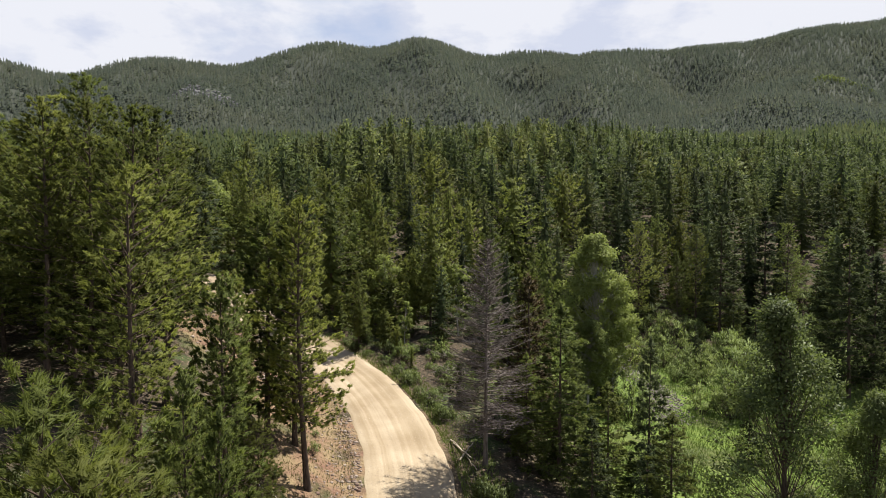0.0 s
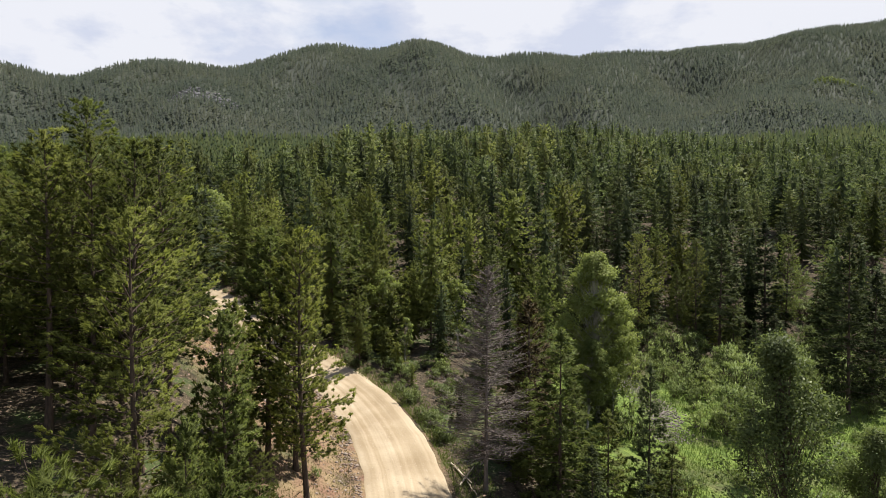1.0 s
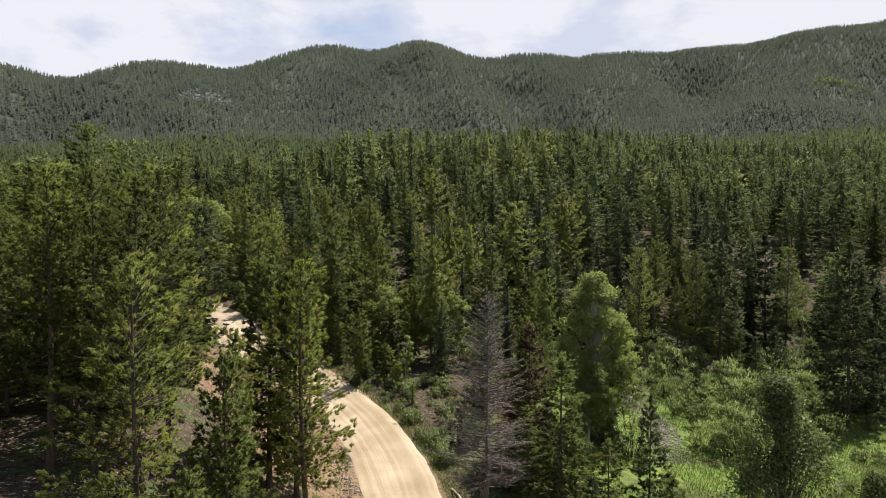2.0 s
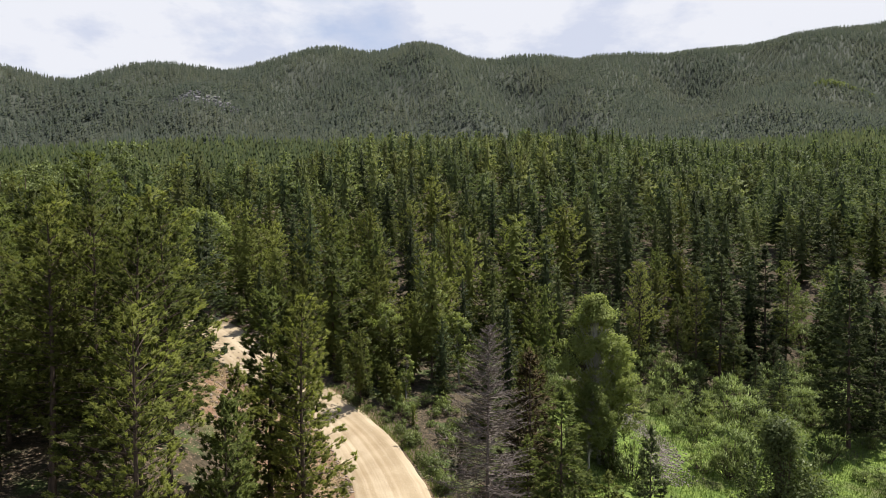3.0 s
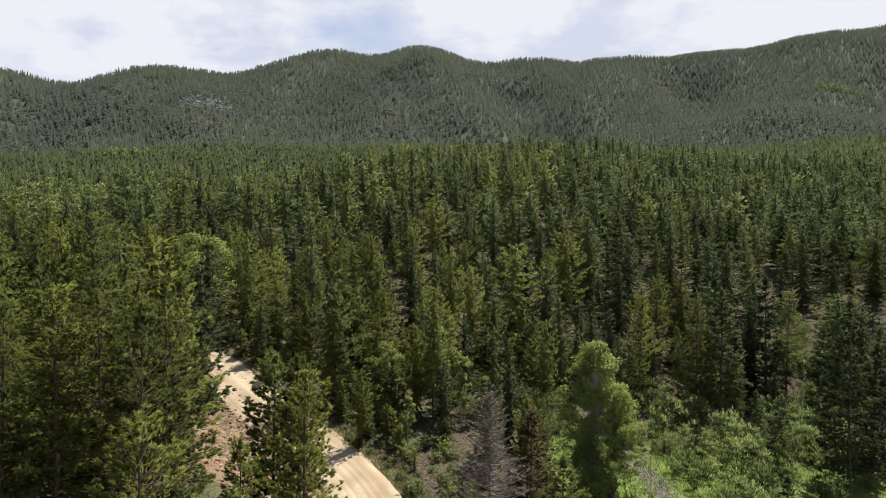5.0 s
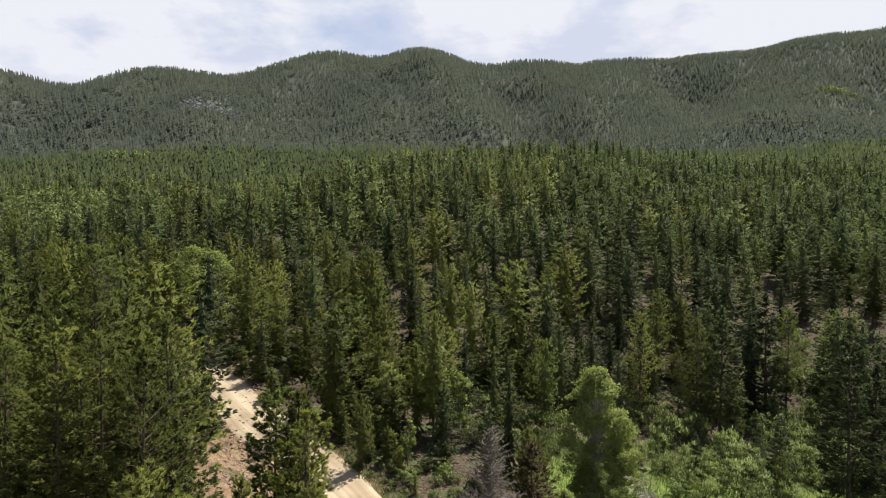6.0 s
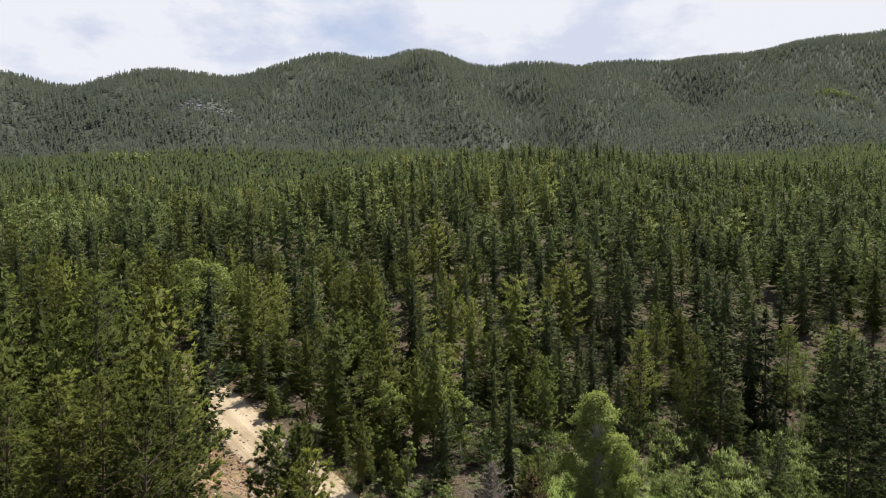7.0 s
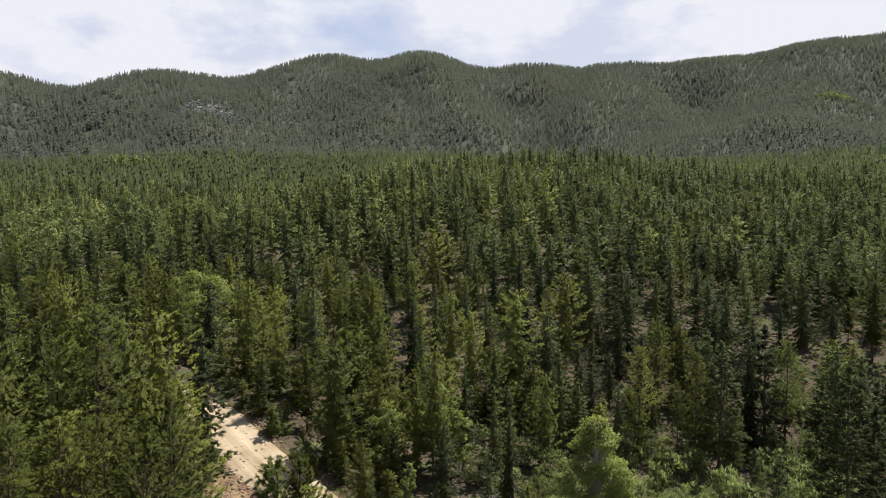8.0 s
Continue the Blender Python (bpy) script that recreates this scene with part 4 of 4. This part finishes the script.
# beyond the knoll, and the hills
HILLKINDS = [hill_tree(R(160 + k), 11.5, (1.55, 1.85, 1.4)[k % 3]) for k in range(6)]
p = scatter(385, 472, 3.4, 0.76)
keep = rng.random(len(p)) > 0.15
p = p[keep]
leaf = np.hypot((p[:, 0] + 225) / 2.0, p[:, 1] - 452) < 8
tone = np.clip(0.4 + 0.3 * rng.normal(size=len(p)) + 0.4 * swell(p[:, 0], p[:, 1], 90, 7.0), 0, 1)
size = rng.uniform(0.75, 1.2, len(p))
SLIM = [hill_tree(R(150 + k), 10.5, (1.5, 1.8, 1.4)[k % 3]) for k in range(6)]
woods("valley_forest", SLIM, p[~leaf, 0], p[~leaf, 1], size[~leaf] * 0.95, tone[~leaf], [VALLEYWOODS, BARK], "green conifer forest in the far valley", rng)
woods("far_aspen_grove", [leafy(R(170 + k), 9, 2.6, 1.0, 9, 50, 1.5, 1.4) for k in range(2)], p[leaf, 0], p[leaf, 1], size[leaf], tone[leaf], [WOODLEAF, PALE], "light-green aspen grove below the hills", rng)
p = scatter(470, 1090, 3.35, 0.74)
bare = (np.hypot((p[:, 0] + 222) / 1.5, p[:, 1] - 588) < 20) | (np.hypot((p[:, 0] + 262) / 1.9, p[:, 1] - 560) < 13)
glade = np.hypot((p[:, 0] - 445) / 1.8, p[:, 1] - 705) < 20
keep = (rng.random(len(p)) > 0.20 + 0.14 * swell(p[:, 0], p[:, 1], 120, 9.0)) & ~glade & (~bare | (rng.random(len(p)) < 0.25))
g = p[glade & (rng.random(len(p)) < 0.8)]
woods("hill_aspens", [leafy(R(180 + k), 6, 2.4, 0.3, 7, 26, 1.8, 1.7) for k in range(2)], g[:, 0], g[:, 1], rng.uniform(0.5, 1.0, len(g)), rng.random(len(g)), [WOODLEAF, PALE], "light-green aspen scrub on the far hill", rng)
p = p[keep]
tone = np.clip(0.4 + 0.20 * rng.normal(size=len(p)) + 0.6 * swell(p[:, 0], p[:, 1], 130, 8.0), 0, 1)
woods("hillside_forest", HILLKINDS, p[:, 0], p[:, 1], (0.40 + 0.45 * rng.random(len(p)) ** 1.3) * (1 + 0.30 * swell(p[:, 0], p[:, 1], 160, 2.5)), tone, [HAZEDWOODS, BARK], "green conifer forest covering the far hills", rng)


# ---- stones, shrubs, grass and fallen wood ----
def stones(name, x, y, size, mat, label):
    t = (1 + 5 ** 0.5) / 2
    ico = unit(np.array([(-1, t, 0), (1, t, 0), (-1, -t, 0), (1, -t, 0), (0, -1, t), (0, 1, t), (0, -1, -t), (0, 1, -t), (t, 0, -1), (t, 0, 1), (-t, 0, -1), (-t, 0, 1)], float))
    tri = np.array([(0, 11, 5), (0, 5, 1), (0, 1, 7), (0, 7, 10), (0, 10, 11), (1, 5, 9), (5, 11, 4), (11, 10, 2), (10, 7, 6), (7, 1, 8), (3, 9, 4), (3, 4, 2), (3, 2, 6), (3, 6, 8), (3, 8, 9), (4, 9, 5), (2, 4, 11), (6, 2, 10), (8, 6, 7), (9, 8, 1)])
    n = len(x)
    v = ico[None] * rng.uniform(0.65, 1.25, (n, 12, 1)) * size[:, None, None] * np.stack([rng.uniform(0.8, 1.4, n), rng.uniform(0.8, 1.4, n), rng.uniform(0.45, 0.8, n)], 1)[:, None]
    v = v + np.stack([x, y, land(x, y) + size * 0.1], 1)[:, None]
    f = tri[None] + (np.arange(n) * 12)[:, None, None]
    return tagged(new(name, tri_mesh(name, v.reshape(-1, 3), f.reshape(-1, 3), [mat])), label, "stones", kind="stuff")


n = 1500
y = rng.uniform(27, 62, n)
x = road_x(y) - 2.75 - np.abs(rng.normal(size=n)) * 1.3
stones("shoulder_stones", x, y, rng.uniform(0.03, 0.10, n) * rng.uniform(0.6, 1.6, n), STONE, "reddish stones scattered on the road's shoulder")
n = 900
y = rng.uniform(45, 76, n)
x = -0.315 * y + rng.normal(size=n) * 2.2
stones("bank_stones", x, y, rng.uniform(0.05, 0.20, n), STONE, "pale stones on the dry bank")
n = 2400
y = rng.uniform(51, 68, n)
x = 19.2 + 0.7 * np.sin(y * 0.35) + rng.normal(size=n) * np.interp(y, [51, 56, 68], [1.1, 0.8, 0.5])
stones("stream_gravel", x, y, rng.uniform(0.04, 0.12, n), GRAVEL, "grey stones of a dry stream bed in the meadow")
n = 260
a, d = rng.random(n) * 6.283, np.sqrt(rng.random(n)) * 26
stones("hill_scree", -226 + np.cos(a) * d * 1.5, 585 + np.sin(a) * d, rng.uniform(0.5, 2.6, n), SCREE, "grey rocks of a scree on the hillside")

for k in range(46):
    y = rng.uniform(30, 62)
    x = float(road_x(np.array([y]))[0]) + 3.6 + abs(rng.normal()) * 0.9
    if not 35.5 < y < 42:
        put("shrub", x, y, None, rng.uniform(0.5, 1.25), rng.uniform(0, 360))
for k in range(120):
    y = rng.uniform(40, 64)
    gap = rng.uniform(3.4, 10.5)
    x = float(road_x(np.array([y]))[0]) + gap * 1.15
    if x > 11 or (x < 3 and y < 43) or any((x - a) ** 2 + (y - b) ** 2 < 0.7 for a, b in placed):
        continue
    key = rng.choice(["shrub", "shrub", "bush0", "bush2", "sapling"])
    put(key, x, y, None, (rng.uniform(0.6, 1.5) if key == "shrub" else rng.uniform(0.35, 0.75)) * (0.7 if gap < 5 else 1.0), rng.uniform(0, 360), rng.uniform(0.9, 1.3))
for k in range(40):
    y = rng.uniform(60, 78)
    x = float(road_x(np.array([y]))[0]) + rng.uniform(4.2, 8.5)
    put(rng.choice(["shrub", "bush1", "sapling"]), x, y, None, rng.uniform(0.4, 0.8), rng.uniform(0, 360), 1.2)
for k in range(22):
    y = rng.uniform(26, 58)
    x = float(road_x(np.array([y]))[0]) - 5.6 - abs(rng.normal()) * 1.2
    put("shrub", x, y, None, rng.uniform(0.4, 0.9), rng.uniform(0, 360))
scrub = []
for k in range(1500):
    y = rng.uniform(22, 82)
    x = rng.uniform(8, 0.74 * y + 4)
    if len(scrub) >= 165 or (y > 74 and not 20 < x < 50) or (8 < x < 16.5 and 25 < y < 41) or (x < 11 and y < 62) or (y < 25 and x < 13):
        continue
    if abs(x - 19.4) < (2.3 if y > 47 else 3.0) and 38 < y < 68 or (33 < x < 46 and 42 < y < 66 and k % 7):
        continue
    if any((x - a) ** 2 + (y - b) ** 2 < 2.6 for a, b in scrub) or any((x - a) ** 2 + (y - b) ** 2 < 0.8 for a, b in placed[:60]):
        continue
    scrub.append((x, y))
    tall = rng.uniform(0.45, 1.15) * (1.5 if y > 50 else 0.85)
    put("bush%d" % rng.integers(0, 3), x, y, None, tall, rng.uniform(0, 360), rng.uniform(0.8, 1.25))

# willows follow the wet draw up between the trees
for k in range(48):
    y = rng.uniform(66, 103)
    x = 0.55 * y + rng.uniform(-4.2, 4.2)
    if any((x - a) ** 2 + (y - b) ** 2 < 1.3 for a, b in placed):
        continue
    put("bush%d" % rng.integers(0, 3), x, y, None, rng.uniform(0.8, 1.6), rng.uniform(0, 360), rng.uniform(0.8, 1.2))


def grass(name, x, y, tall, mat, label):
    n = len(x)
    P = np.stack([x, y, land(x, y) - 0.02], 1)
    D = unit(np.stack([rng.normal(size=n) * 0.35, rng.normal(size=n) * 0.35, np.ones(n)], 1))
    v, f = sprays(P, D, tall * rng.uniform(0.6, 1.3, n), 0.05, rng)
    return tagged(new(name, tri_mesh(name, v, f, [mat])), label, "grass", kind="stuff")


n = 60000
y = rng.uniform(22, 74, n)
x = 7 + rng.random(n) * (0.72 * y - 2)
keep = swell(x, y, 9, 3.0) > -0.25
grass("meadow_grass", x[keep], y[keep], 0.45, GRASS, "lush bright-green grass of the meadow")
n = 15000
y = rng.uniform(24, 78, n)
x = road_x(y) - 3.2 - rng.random(n) ** 1.3 * np.interp(y, [40, 48], [9, 16])
grass("dry_grass", x, y, 0.22, DRYGRASS, "sparse dry yellow grass on the bank")
n = 7000
y = rng.uniform(24, 62, n)
x = road_x(y) + 2.9 + rng.random(n) ** 1.5 * 2.5
grass("verge_grass", x, y, 0.28, GRASS, "green grass along the road's edge")


def fallen_pole(name, a, b, r0, mat):
    a, b = np.array(a, float), np.array(b, float)
    steps = np.linspace(0, 1, 7)
    line = a + (b - a) * steps[:, None] + rng.normal(size=(7, 3)) * 0.02
    v, f = joined(*[tubes([line[i]], [line[i + 1]], r0 * (1 - 0.1 * i), r0 * (0.9 - 0.1 * i), 7) for i in range(6)])
    return tagged(new(name, tri_mesh(name, v, f, [mat])), "bleached fallen pole lying beside the road", "log", "fallen poles beside the road")


for x0, y0, x1, y1, r0, lift in ((0.7, 40.6, 1.7, 37.9, 0.09, 0.30), (1.0, 38.2, 1.9, 39.6, 0.075, 0.45), (0.5, 41.0, 0.9, 39.2, 0.06, 0.6), (1.4, 38.9, 2.0, 36.6, 0.05, 0.2), (-6.5, 30.5, -9.5, 31.5, 0.08, 0.1)):
    fallen_pole("fallen_pole", (x0, y0, ground_at(x0, y0) + 0.05), (x1, y1, ground_at(x1, y1) + 0.05 + lift), r0, LOG)

# the models themselves stand in the woods beside the view
for k, (key, (ob, height)) in enumerate(MODELS.items()):
    x, y = -34.0 - 4.5 * (k % 5), 14.0 - 5 * (k // 5)
    ob.matrix_basis = pose(x, y, ground_at(x, y))
